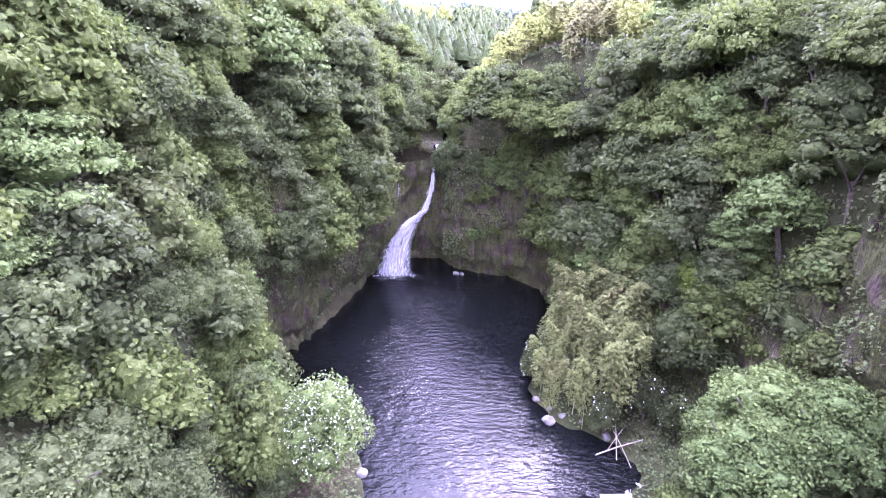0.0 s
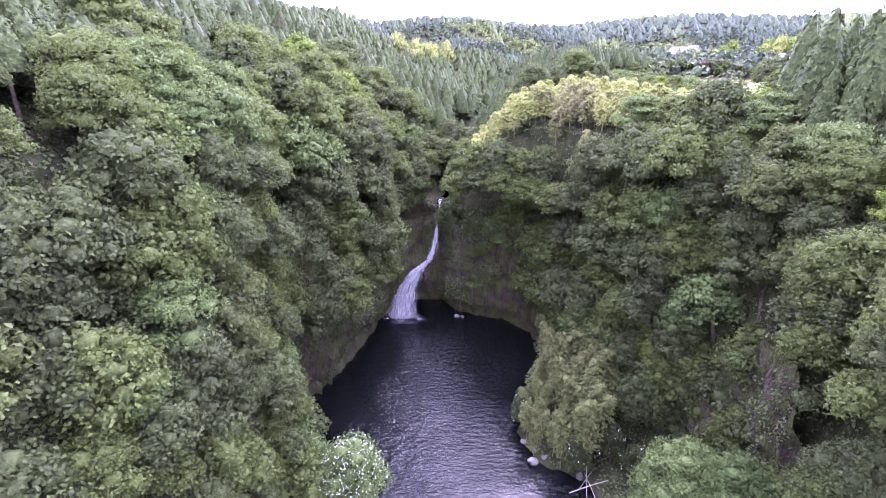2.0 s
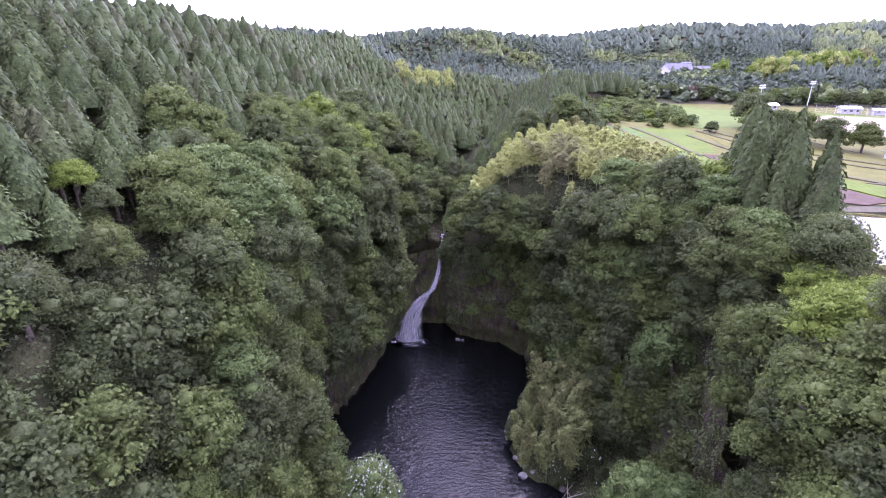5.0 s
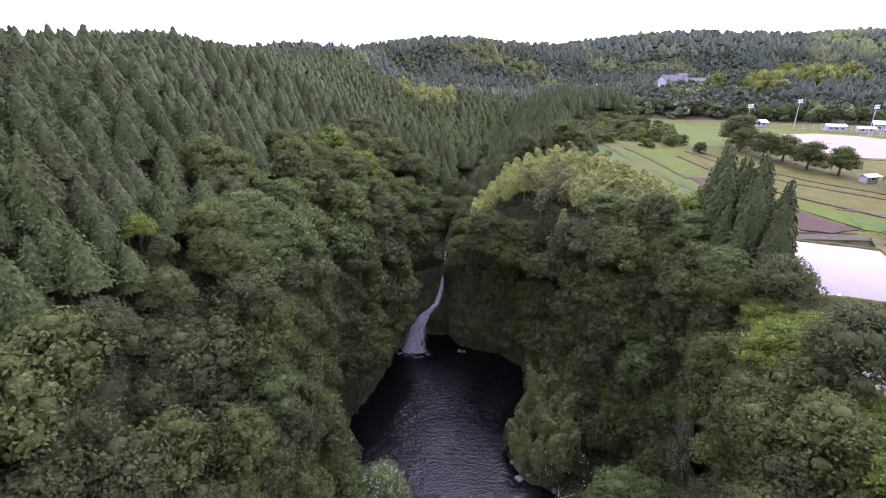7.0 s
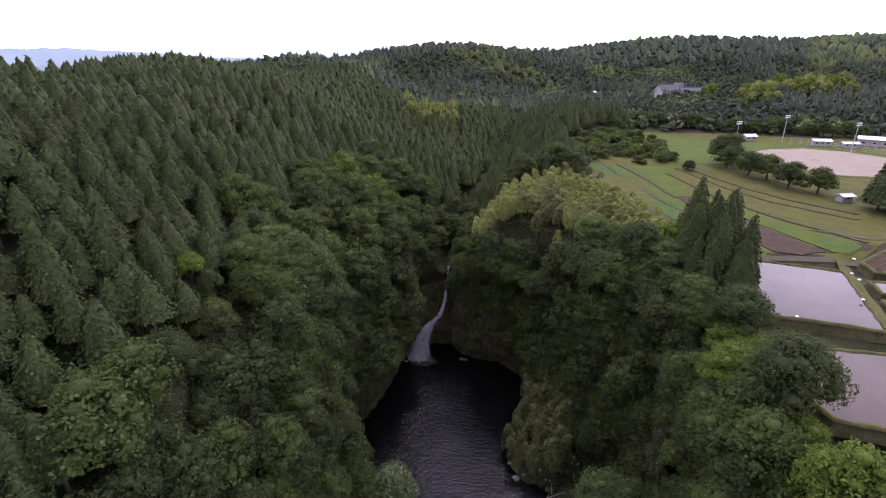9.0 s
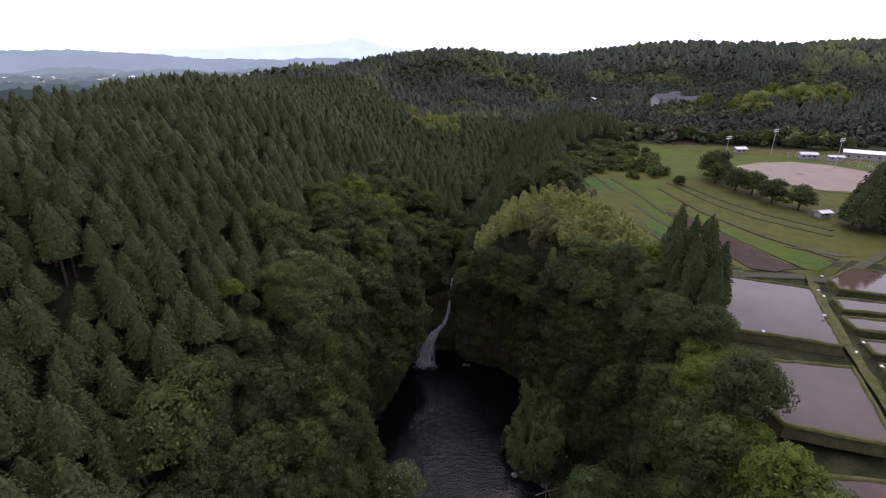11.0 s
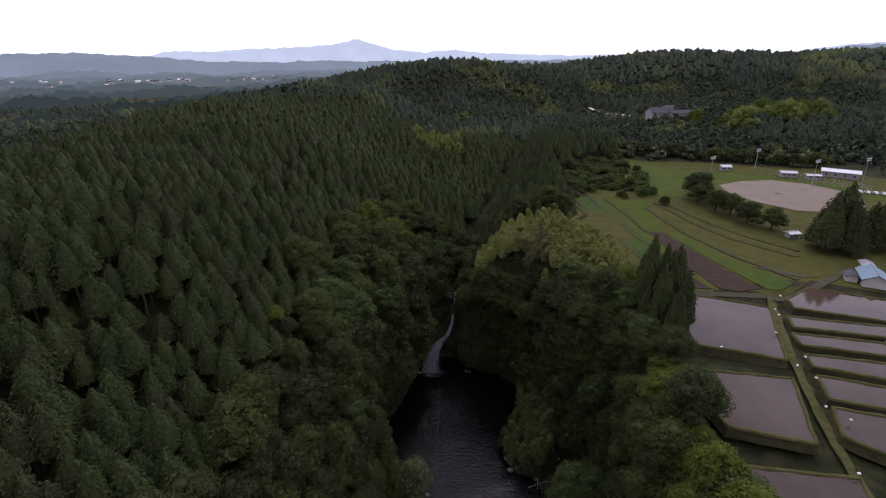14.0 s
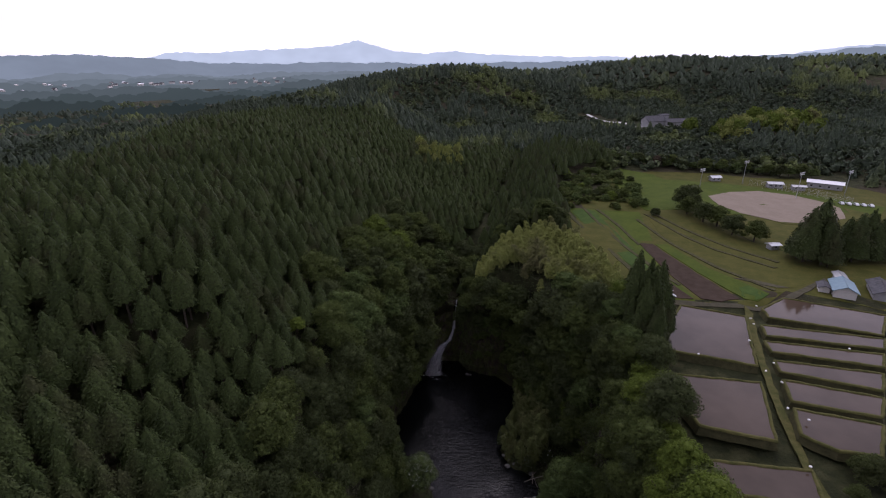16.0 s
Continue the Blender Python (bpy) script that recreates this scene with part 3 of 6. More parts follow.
def cards(centres, normals, length, width, rng, along=None):
    """Kite-shaped leaves: one quad each. Returns vertices (n*4, 3)."""
    n = len(centres)
    normals = normals / np.linalg.norm(normals, axis=1, keepdims=True)
    side = rng.normal(size=(n, 3)) if along is None else along + 0.25 * rng.normal(size=(n, 3))
    t = side - (side * normals).sum(1, keepdims=True) * normals
    t /= np.linalg.norm(t, axis=1, keepdims=True) + 1e-9
    b = np.cross(normals, t)
    ln = length * rng.uniform(0.65, 1.3, (n, 1))
    wd = width * rng.uniform(0.65, 1.3, (n, 1))
    dip = normals * ln * 0.16
    return np.stack([centres - t * ln * 0.5 - dip, centres + b * wd * 0.5, centres + t * ln * 0.5 - dip, centres - b * wd * 0.5], 1).reshape(-1, 3)


def quads(n):
    return np.arange(n * 4).reshape(n, 4)


def leafy_mesh(name, leaf_v, core_v, core_f, material_, extra=None):
    """Leaf quads and triangle cores in one mesh."""
    n = len(leaf_v) // 4
    vs = np.concatenate([leaf_v, core_v]) if len(core_v) else leaf_v
    me = bpy.data.meshes.new(name)
    me.vertices.add(len(vs))
    me.vertices.foreach_set("co", vs.astype(np.float32).ravel())
    tri = (core_f + n * 4).ravel() if len(core_v) else np.zeros(0, int)
    loops = np.concatenate([np.arange(n * 4), tri]).astype(np.int32)
    me.loops.add(len(loops))
    me.loops.foreach_set("vertex_index", loops)
    starts = np.concatenate([np.arange(n) * 4, n * 4 + np.arange(len(tri) // 3) * 3]).astype(np.int32)
    me.polygons.add(len(starts))
    me.polygons.foreach_set("loop_start", starts)
    me.materials.append(material_)
    if extra:
        me.materials.append(extra[0])
        slot = np.zeros(len(starts), dtype=np.int32)
        slot[:n][extra[1]] = 1
        me.polygons.foreach_set("material_index", slot)
    me.update(calc_edges=True)
    return me


def crown_parts(rng, radius, height, clumps, leaves, size, flat=0.75, droop=0.0):
    """A broad crown of billowing clumps, from z = 0 (its underside) to its height."""
    lv, cv, cf = [], [], []
    for k in range(clumps):
        a = 2.399963 * k + rng.uniform(-0.5, 0.5)
        q = (k + 0.5) / clumps
        up = 1 - 0.9 * q
        ring = math.sqrt(max(0.0, 1 - up * up))
        rc = radius * rng.uniform(0.27, 0.42)
        c = np.array([radius * 0.74 * ring * math.cos(a) * rng.uniform(0.75, 1.12), radius * 0.74 * ring * math.sin(a) * rng.uniform(0.75, 1.12), height * (0.12 + 0.72 * up) + rng.uniform(-0.08, 0.08) * height])
        shape = np.array([1, 1, flat * rng.uniform(0.85, 1.1)])
        d = rng.normal(size=(leaves, 3))
        d[:, 2] = np.abs(d[:, 2]) * 0.95 - 0.42
        d /= np.linalg.norm(d, axis=1, keepdims=True)
        lump = 1 + 0.18 * np.sin(d[:, 0] * 6 + k) * np.sin(d[:, 1] * 5 + 2 * k) * np.cos(d[:, 2] * 5)
        p = c + d * shape * rc * (lump * rng.uniform(0.78, 1.18, leaves))[:, None]
        nrm = d * np.array([0.7, 0.7, 1.0]) + np.array([0, 0, 0.4]) + 0.62 * rng.normal(size=(leaves, 3))
        lv.append(cards(p, nrm, size, size * 0.62, rng))
        cv.append(c + ICO_V * shape * rc * 0.6 * rng.uniform(0.9, 1.1, (len(ICO_V), 1)))
        cf.append(ICO_F + k * len(ICO_V))
    body = np.array([[0, 0, height * 0.42]]) + ICO_V * np.array([radius * 0.5, radius * 0.5, height * 0.3])
    cv.append(body)
    cf.append(ICO_F + clumps * len(ICO_V))
    return np.concatenate(lv), np.concatenate(cv), np.concatenate(cf)


def trunk_mesh(rng, height, thick, reach):
    pieces = []
    bend = rng.uniform(-0.5, 0.5, 2)
    spine = [(0, 0, -1.2), (0.1 * bend[0], 0.1 * bend[1], height * 0.3), (0.6 * bend[0], 0.6 * bend[1], height * 0.65), (bend[0], bend[1], height)]
    pieces.append(tube(spine, [thick * 1.3, thick, thick * 0.75, thick * 0.4], 7))
    for k in range(5):
        a = rng.uniform(0, 6.28)
        z = height * rng.uniform(0.5, 0.85)
        pieces.append(tube([(0.4 * bend[0], 0.4 * bend[1], z), (reach * 0.4 * math.cos(a), reach * 0.4 * math.sin(a), z + reach * 0.35), (reach * 0.8 * math.cos(a), reach * 0.8 * math.sin(a), z + reach * 0.55)], [thick * 0.5, thick * 0.3, thick * 0.1], 5))
    vs, fs = joined(pieces)
    return mesh_from("trunk", vs, fs, BARK, True)


def broad_tree(seed, leaf, radius, crown_h, bole, clumps, leaves, size, flat=0.75, blossom=0.0, name="broadleaf_tree", label=""):
    """A tree at the origin: an Empty with trunk and crown."""
    rng = np.random.default_rng(seed)
    thing = new(name)
    part("trunk", trunk_mesh(rng, bole + crown_h * 0.45, 0.16 + radius * 0.03, radius), thing)
    lv, cv, cf = crown_parts(rng, radius, crown_h, clumps, leaves, size, flat)
    extra = None
    if blossom:
        n = len(lv) // 4
        top = lv.reshape(n, 4, 3)[:, :, 2].mean(1) > crown_h * 0.35
        white = (rng.random(n) < blossom) & top
        q = lv.reshape(n, 4, 3)
        mid = q[white].mean(1, keepdims=True)
        q[white] = mid + (q[white] - mid) * 0.55 + np.array([0, 0, 0.08])
        extra = (BLOSSOM, white)
    me = leafy_mesh("crown", lv, cv, cf, leaf, extra)
    crown = part("crown", me, thing)
    crown.location = (0, 0, bole)
    return tagged(thing, label, "tree", "broadleaf trees of the gorge", "thing")


def cedar_parts(rng, height, radius, sprays, size):
    """A cedar's cone of upswept tufts over a dark core, base at z = 0."""
    tufts = max(6, sprays // 8)
    qb = np.sqrt((np.arange(tufts) + 0.5) / tufts)[::-1] * -1 + 1
    ab = 2.399963 * np.arange(tufts) + rng.uniform(-0.4, 0.4, tufts)
    pick = np.arange(sprays) % tufts
    q = np.clip(qb[pick] * 1.02 + rng.normal(size=sprays) * 0.022, 0, 0.995)
    a = ab[pick] + rng.normal(size=sprays) * 0.3 / (1.1 - q)
    z = height * (0.4 + 0.59 * q)
    bulk = rng.uniform(0.84, 1.14, tufts)[pick]
    r = radius * (1 - q ** 1.25) ** 0.82 * bulk * (1 - 0.28 * rng.uniform(0, 1, sprays) ** 2)
    p = np.stack([np.cos(a) * r, np.sin(a) * r, z], 1)
    out = np.stack([np.cos(a), np.sin(a), 0 * a], 1)
    nrm = out * 0.6 + np.array([0, 0, 0.75]) + 0.3 * rng.normal(size=(sprays, 3))
    lv = cards(p, nrm, size, size * 0.55, rng, along=out + np.array([0, 0, 0.15]))
    rings, sides = (5, 7) if sprays > 60 else (3, 5)
    cv, cf = [], []
    for k in range(rings):
        f = k / (rings - 1)
        for s in range(sides):
            w = 6.283 * s / sides
            rr = radius * 0.84 * (1 - f ** 1.25) ** 0.82 + 0.03
            cv.append((rr * math.cos(w), rr * math.sin(w), height * (0.4 + 0.56 * f)))
    for k in range(rings - 1):
        for s in range(sides):
            i, j = k * sides + s, k * sides + (s + 1) % sides
            cf += [(i, j, j + sides), (i, j + sides, i + sides)]
    return lv, np.array(cv), np.array(cf)


def cedar_tree(seed, height, radius, sprays, size):
    rng = np.random.default_rng(seed)
    thing = new("cedar_tree")
    vs, fs = tube([(0, 0, -1.5), (0, 0, height * 0.5), (0, 0, height * 0.9)], [0.28, 0.2, 0.05], 6)
    part("trunk", mesh_from("trunk", vs, fs, BARK, True), thing)
    part("crown", leafy_mesh("crown", *cedar_parts(rng, height, radius, sprays, size), CEDAR), thing)
    return tagged(thing, "dark green conical cedar in a dense plantation", "tree", "cedars on the slope")


def bamboo_parts(rng, height, leaves, size, lean):
    """One arching culm with its plume: spine points and leaf quads."""
    a = rng.uniform(0, 6.28)
    d = np.array([math.cos(a), math.sin(a), 0])
    t = np.linspace(0, 1, 9)
    spine = np.outer(lean * height * t ** 2.4, d) + np.outer(height * (t - 0.12 * t ** 4), [0, 0, 1])
    q = 1 - rng.uniform(0, 1, leaves) ** 1.3 * 0.72
    base = np.stack([np.interp(q, t, spine[:, k]) for k in range(3)], 1)
    ring = (0.25 + 1.7 * np.sin(np.clip((q - 0.15) / 0.85, 0, 1) ** 0.8 * 2.95)) * rng.uniform(0.2, 1.0, leaves) ** 0.6
    w = rng.uniform(0, 6.28, leaves)
    out = np.stack([np.cos(w), np.sin(w), 0 * w], 1)
    p = base + out * ring[:, None] - np.outer(ring * ring * 0.22, [0, 0, 1])
    nrm = np.array([0, 0, 1.0]) + out * 0.4 + 0.4 * rng.normal(size=(leaves, 3))
    return spine, cards(p, nrm, size, size * 0.36, rng, along=out + np.array([0, 0, 0.35]))


def bamboo(seed, leaf, height, leaves, size, lean, label, group):
    rng = np.random.default_rng(seed)
    thing = new("bamboo")
    spine, lv = bamboo_parts(rng, height, leaves, size, lean)
    vs, fs = tube([tuple(p) for p in spine], [0.06 * (1.1 - 0.9 * k / 8) for k in range(9)], 5)
    part("culm", mesh_from("culm", vs, fs, CULM, True), thing)
    part("plume", leafy_mesh("plume", lv, np.zeros((0, 3)), np.zeros((0, 3), int), leaf), thing)
    return tagged(thing, label, "bamboo", group)


def at(x, y, scale=1.0, turn=None, tilt=(0, 0), sink=0.0, stretch=1.0):
    turn = RNG.uniform(0, 360) if turn is None else turn
    z = float(land(x, y)) - sink
    return Matrix.LocRotScale((x, y, z), Euler((radians(tilt[0]), radians(tilt[1]), radians(turn))), (scale, scale, scale * stretch))


LABELS = {
    "broad": "mid-green rounded broadleaf tree on the gorge side",
    "glossy": "dark glossy evergreen broadleaf tree on the gorge side",
    "fresh": "bright yellow-green broadleaf tree in new leaf",
    "pale": "pale green spreading tree with layered branches",
}
LEAVES = {"broad": BROAD, "glossy": GLOSSY, "fresh": FRESH, "pale": PALE}
NEAR, MID, LEDGE = {}, {}, {}
for kind_, flat_ in (("broad", 0.75), ("glossy", 0.8), ("fresh", 0.7), ("pale", 0.42)):
    NEAR[kind_] = [broad_tree(100 + k * 7 + len(kind_), LEAVES[kind_], 4.6, 7.0, 3.5, 30, 235, 0.34, flat_, label=LABELS[kind_]) for k in range(2)]
    MID[kind_] = [broad_tree(200 + k * 7 + len(kind_), LEAVES[kind_], 4.6, 7.0, 3.5, 26, 120, 0.5, flat_, label=LABELS[kind_]) for k in range(2)]
    LEDGE[kind_] = [broad_tree(220 + k * 7 + len(kind_), LEAVES[kind_], 4.6, 7.0, 3.5, 17, 36, 1.05, flat_, label="broadleaf tree leaning out from a ledge of the cliff") for k in range(2)]
CEDARS = [cedar_tree(300 + k, 13.0, 3.15, 680, 0.6) for k in range(4)]
PLACED = set()


def put(proto, m):
    """The first use moves the model itself, later ones copy it."""
    if proto.name in PLACED:
        return copy_thing(proto, m @ Matrix.Diagonal((1 / proto.scale.x, 1 / proto.scale.y, 1 / proto.scale.z, 1)))
    PLACED.add(proto.name)
    proto.matrix_basis = m
    return proto


def clear_of_path(x, y, top):
    """Keep the camera's way over the gorge free."""
    return not (abs(x) < 9 and y < 8 and top > 30 and y > -90)


# single trees that stand out: kind, x, y, crown top, scale
MARKED = [
    ("pale", -29.5, 36, 51, 1.15), ("pale", -28, 28, 46, 0.95), ("fresh", -41, 35.5, 74, 0.5), ("broad", -39, 31, 68, 0.8), ("pale", -26.5, 55.5, 67, 1.15), ("pale", -31, 57, 70, 1.1), ("pale", -29.5, 50, 68, 1.0),
    ("broad", -26, 56, 40, 0.8), ("broad", -27.5, 48, 39, 0.9), ("broad", -22.5, 44.5, 26, 0.8), ("glossy", -26, 40, 36, 0.9), ("broad", -18.5, 40, 16, 0.55), ("glossy", -24, 36, 24, 0.5),
    ("fresh", -15, 31, 10, 0.45), ("glossy", -20, 31, 18, 0.5), ("broad", -25, 56, 54, 0.8), ("pale", -27, 46, 58, 0.8), ("fresh", -30, 27, 41, 0.45),
    ("pale", 35.5, 58, 36, 0.9), ("broad", 39.5, 60, 38, 0.85), ("pale", 29, 35, 28, 1.15), ("pale", 33.5, 33, 28, 1.1), ("pale", 26, 31.5, 25, 1.05), ("broad", 33, 24, 24, 1.0), ("pale", 25.5, 37, 24, 0.95),
    ("fresh", 37, 13, 61, 1.05), ("fresh", 40, 21, 60.5, 1.05), ("fresh", 41.5, 29, 61, 1.0), ("fresh", 45.5, 38, 60, 0.8), ("fresh", 40, 7, 60, 1.0), ("broad", 40, 36, 55, 0.95), ("fresh", 37, 2, 57, 0.95), ("fresh", 43, 15, 59, 0.75), ("broad", 43, 45, 61, 0.9), ("fresh", 36, 25, 55, 0.8),
    ("glossy", -7.5, 126, 45, 0.75), ("broad", 4.0, 122, 46, 0.8), ("glossy", 1.8, 131, 46, 0.7), ("broad", -5, 133, 46, 0.7), ("broad", -10, 121, 46, 0.8),
    ("fresh", 39, -3, 58, 1.0), ("fresh", 48.5, 44, 60, 0.6),
]


UNDER = {"broad": [], "glossy": [], "fresh": [], "pale": []}


def plant(kind, x, y, top, scale, near=True):
    """A broadleaf tree on the ground at x, y whose crown reaches the given height; the bole makes up the rest."""
    protos = (NEAR if near else MID)[kind]
    proto = protos[int(RNG.integers(len(protos)))]
    foot = float(land(x, y)) - 0.2
    if top - foot > 19 * scale:
        x += 2.5 if x > 0 else -2.5
        foot = float(land(x, y)) - 0.2
    if top - foot > 22 * scale:
        UNDER["broad" if kind == "fresh" else kind].append((x, y, scale, top - 9.6 * scale))
        return None
    top = max(top, foot + 7.6 * scale)
    m = Matrix.LocRotScale((x, y, foot), Euler((0, 0, RNG.uniform(0, 6.28))), (scale, scale, scale))
    tree = put(proto, m)
    bole = (top - foot) / scale - 7.0
    for child in tree.children:
        if child.name.startswith("crown"):
            child.location = (0, 0, bole)
        else:
            child.scale = (1, 1, (bole + 3.15) / 6.65)
    return tree


for kind_, x_, y_, top_, s_ in MARKED:
    plant(kind_, x_, y_, top_, s_)
    if top_ - float(land(x_, y_)) > 9.5 * s_:
        UNDER["glossy"].append((x_ + 0.8, y_ - 0.6, s_ * 0.9, top_ - 14.0 * s_))
    if top_ - float(land(x_, y_)) > 12 * s_:
        UNDER["broad"].append((x_ - 0.6, y_ - 1.2, s_ * 0.85, top_ - 18.6 * s_))


# more crowns on the slopes: kind, x, y, crown top, scale
for kind_, x_, y_, top_, s_ in (("broad", -31.5, 36, 57, 1.15), ("glossy", -33.5, 31, 60, 1.15), ("broad", -30, 41, 59, 1.1), ("glossy", -36, 26, 61, 1.2), ("broad", -30, 26, 49, 1.1), ("glossy", -27.5, 46, 55, 1.1), ("broad", -33, 44, 66, 1.1), ("glossy", -27, 34, 44, 1.0),
                               ("broad", 8, 109, 51, 1.0), ("glossy", 13, 106.5, 52, 1.1), ("broad", 18, 103.5, 52, 1.1), ("glossy", 22, 99, 52, 1.0)):
    UNDER[kind_].append((x_, y_, s_, top_ - 9.6 * s_))


# ---- forest ----
def jittered(x0, x1, y0, y1, step, rng):
    gx, gy = np.meshgrid(np.arange(x0, x1, step), np.arange(y0, y1, step))
    gx, gy = gx.ravel() + rng.uniform(-0.42, 0.42, gx.size) * step, gy.ravel() + rng.uniform(-0.42, 0.42, gy.size) * step
    return gx, gy


def scattered(x0, x1, y0, y1, step, rng, turn=27.0):
    """Like jittered, in rows turned across the view, so that no lines show."""
    r = 0.75 * math.hypot(x1 - x0, y1 - y0)
    gx, gy = jittered(-r, r, -r, r, step, rng)
    gx = gx + 0.5 * step * (np.floor(gy / step) % 2)
    c, s_ = math.cos(radians(turn)), math.sin(radians(turn))
    px, py = (x0 + x1) / 2 + c * gx - s_ * gy, (y0 + y1) / 2 + s_ * gx + c * gy
    keep_ = (px > x0) & (px < x1) & (py > y0) & (py < y1)
    return px[keep_], py[keep_]


def in_poly(x, y, poly):
    return polygon_distance(x, y, poly) < 0


BAMBOO_ZONE = [(4, 124), (8, 112), (15, 104), (23, 98.5), (31, 94), (40, 90), (46, 82), (50, 80), (56, 86), (61, 100), (57, 116), (52, 135), (44, 146), (30, 144), (12, 139)]
FARM = [(52, 120), (58, 95), (70, 84), (62, 62), (57, 40), (50, 14), (46, -20), (46, -120), (262, -120), (262, 205), (250, 235), (238, 252), (200, 264), (160, 272), (118, 282), (97, 250), (92, 215), (62, 205), (54, 160)]
CEDAR_CLUMP = [(50, 47), (57, 49), (62, 62), (66, 78), (61, 82), (55, 73), (49, 60)]
THICKET = [(54, 182), (61, 227), (84, 262), (116, 278), (116, 226), (104, 188), (88, 184), (76, 192)]

def wood_border(y):
    """West of this line the cedars begin."""
    return np.interp(y, [-30, -10, 7, 25, 47, 99, 130, 160], [-44, -43, -42, -42, -42, -44, -36, -18])


def slope(x, y):
    return np.hypot(land(x + 0.8, y) - land(x - 0.8, y), land(x, y + 0.8) - land(x, y - 0.8)) / 1.6


def bare_rock(x, y, z):
    """Where the cliffs show their stone."""
    fall = (np.abs(x + 6.5) < 8) & (y > 101) & (z < 32)
    west = (x < 0) & (y > 61) & (y < 114) & (z < 17 + 5 * value_noise(x, y, 9, 41))
    slab = (x < -20) & (y > 66) & (y < 74) & (z < 32)
    east = (x > 0) & (x < 23) & (y > 97) & (z < 27 + 4 * value_noise(x, y, 8, 42))
    scar = (x > 28) & (y > 38) & (y < 46) & (z > 14) & (z < 40)
    return fall | west | slab | east | scar


# broadleaf trees over the slopes and the rims of the gorge
rng = np.random.default_rng(21)
gx, gy = jittered(-84, 62, -24, 152, 2.1, rng)
order = rng.permutation(len(gx))
gx, gy = gx[order], gy[order]
gz = land(gx, gy)
gs = slope(gx, gy)
ok = (polygon_distance(gx, gy, GORGE) > 0.8) & (polygon_distance(gx, gy, FARM) > 4.2) & (polygon_distance(gx, gy, BAMBOO_ZONE) > 5) & ~in_poly(gx, gy, CEDAR_CLUMP) & (gx > wood_border(gy) + 5 * value_noise(gx, gy, 13, 8))
ok &= ~((np.abs(gx - stream_x(gy)) < 2.2) & (gy > 118)) & ~bare_rock(gx, gy, gz)
gx, gy, gz, gs = gx[ok], gy[ok], gz[ok], gs[ok]
spots = [(m[1], m[2], m[3] - 7) for m in MARKED]
near_count, single = 0, 0
rest = UNDER
# lines along the walls, from height to height, with how far the crowns reach out over the pool
WALLS = [
    ([(1.5, 112.5), (10, 109.5), (17, 106.5), (21, 102.5)], 30, 41, 5.0), ([(21, 102.5), (22.5, 94), (24, 85)], 16, 44, 3.0),
    ([(24, 85), (27, 76), (31.5, 65), (35, 55)], 14, 56, 2.2), ([(35, 55), (36.5, 42), (36, 28), (33, 5), (32.5, -10)], 12, 54, 1.0),
    ([(-21, 8), (-19, 22), (-20.5, 34)], 38, 54, 0.5), ([(-20.5, 34), (-23, 46), (-25, 55)], 14, 62, 0.5), ([(-25, 55), (-29, 62), (-31, 69)], 24, 60, 1.5), ([(-31, 69), (-27.5, 77), (-24, 85), (-21.5, 93)], 24, 64, 5.5), ([(-21.5, 93), (-19.5, 101), (-17, 109)], 24, 58, 6.5), ([(-17, 109), (-12.5, 113.5), (-9, 115.5)], 33, 52, 2.0),
]
hung = 0
for line, z0, z1, lean_out in WALLS:
    for level in np.arange(z0, z1, 5.6):
        for (xa, ya), (xb, yb) in zip(line, line[1:]):
            run = math.hypot(xb - xa, yb - ya)
            nx, ny = -(yb - ya) / run, (xb - xa) / run
            if (nx * (4 - xa) + ny * (60 - ya)) > 0:
                nx, ny = -nx, -ny
            for u in np.arange(rng.uniform(0.3, 2.5), run, 6.4):
                z = level + rng.uniform(-1.8, 1.8)
                px, py = xa + (xb - xa) * u / run, ya + (yb - ya) * u / run
                reach = np.arange(0.0, 24.0, 0.5)
                up = land(px + nx * reach, py + ny * reach)
                if up.max() < z:
                    continue
                back = float(reach[int(np.argmax(up >= z))]) - 0.5
                x, y = px + nx * back, py + ny * back
                if bool(bare_rock(x, y, z)) and lean_out < 3 and y < 62:
                    continue
                tx, ty = x - nx * lean_out, y - ny * lean_out
                away = np.array(spots)
                if np.min((away[:, 0] - tx) ** 2 + (away[:, 1] - ty) ** 2 + (away[:, 2] - z) ** 2) < 5.3 ** 2:
                    continue
                scale = float(rng.uniform(0.95, 1.35))
                pick = rng.random() * (0.75 if x < -12 and y < 45 else 1.0)
                kind_ = "glossy" if pick < 0.4 else "broad" if pick < 0.92 or y > 95 else "pale"
                spots.append((tx, ty, z))
                if hung < 55 and (y < 60 or lean_out > 3):
                    hung += 1
                    tilt = min(32, 10 + 5 * lean_out)
                    put((NEAR if y < 40 and z < 46 else MID)[kind_][hung % 2], Matrix.LocRotScale((x, y, z - 4.4 * scale), Euler((radians(tilt * ny), radians(-tilt * nx), rng.uniform(0, 6.28))), (scale, scale, scale)))
                else:
                    rest[kind_].append((tx, ty, scale, z - 4.2 * scale))
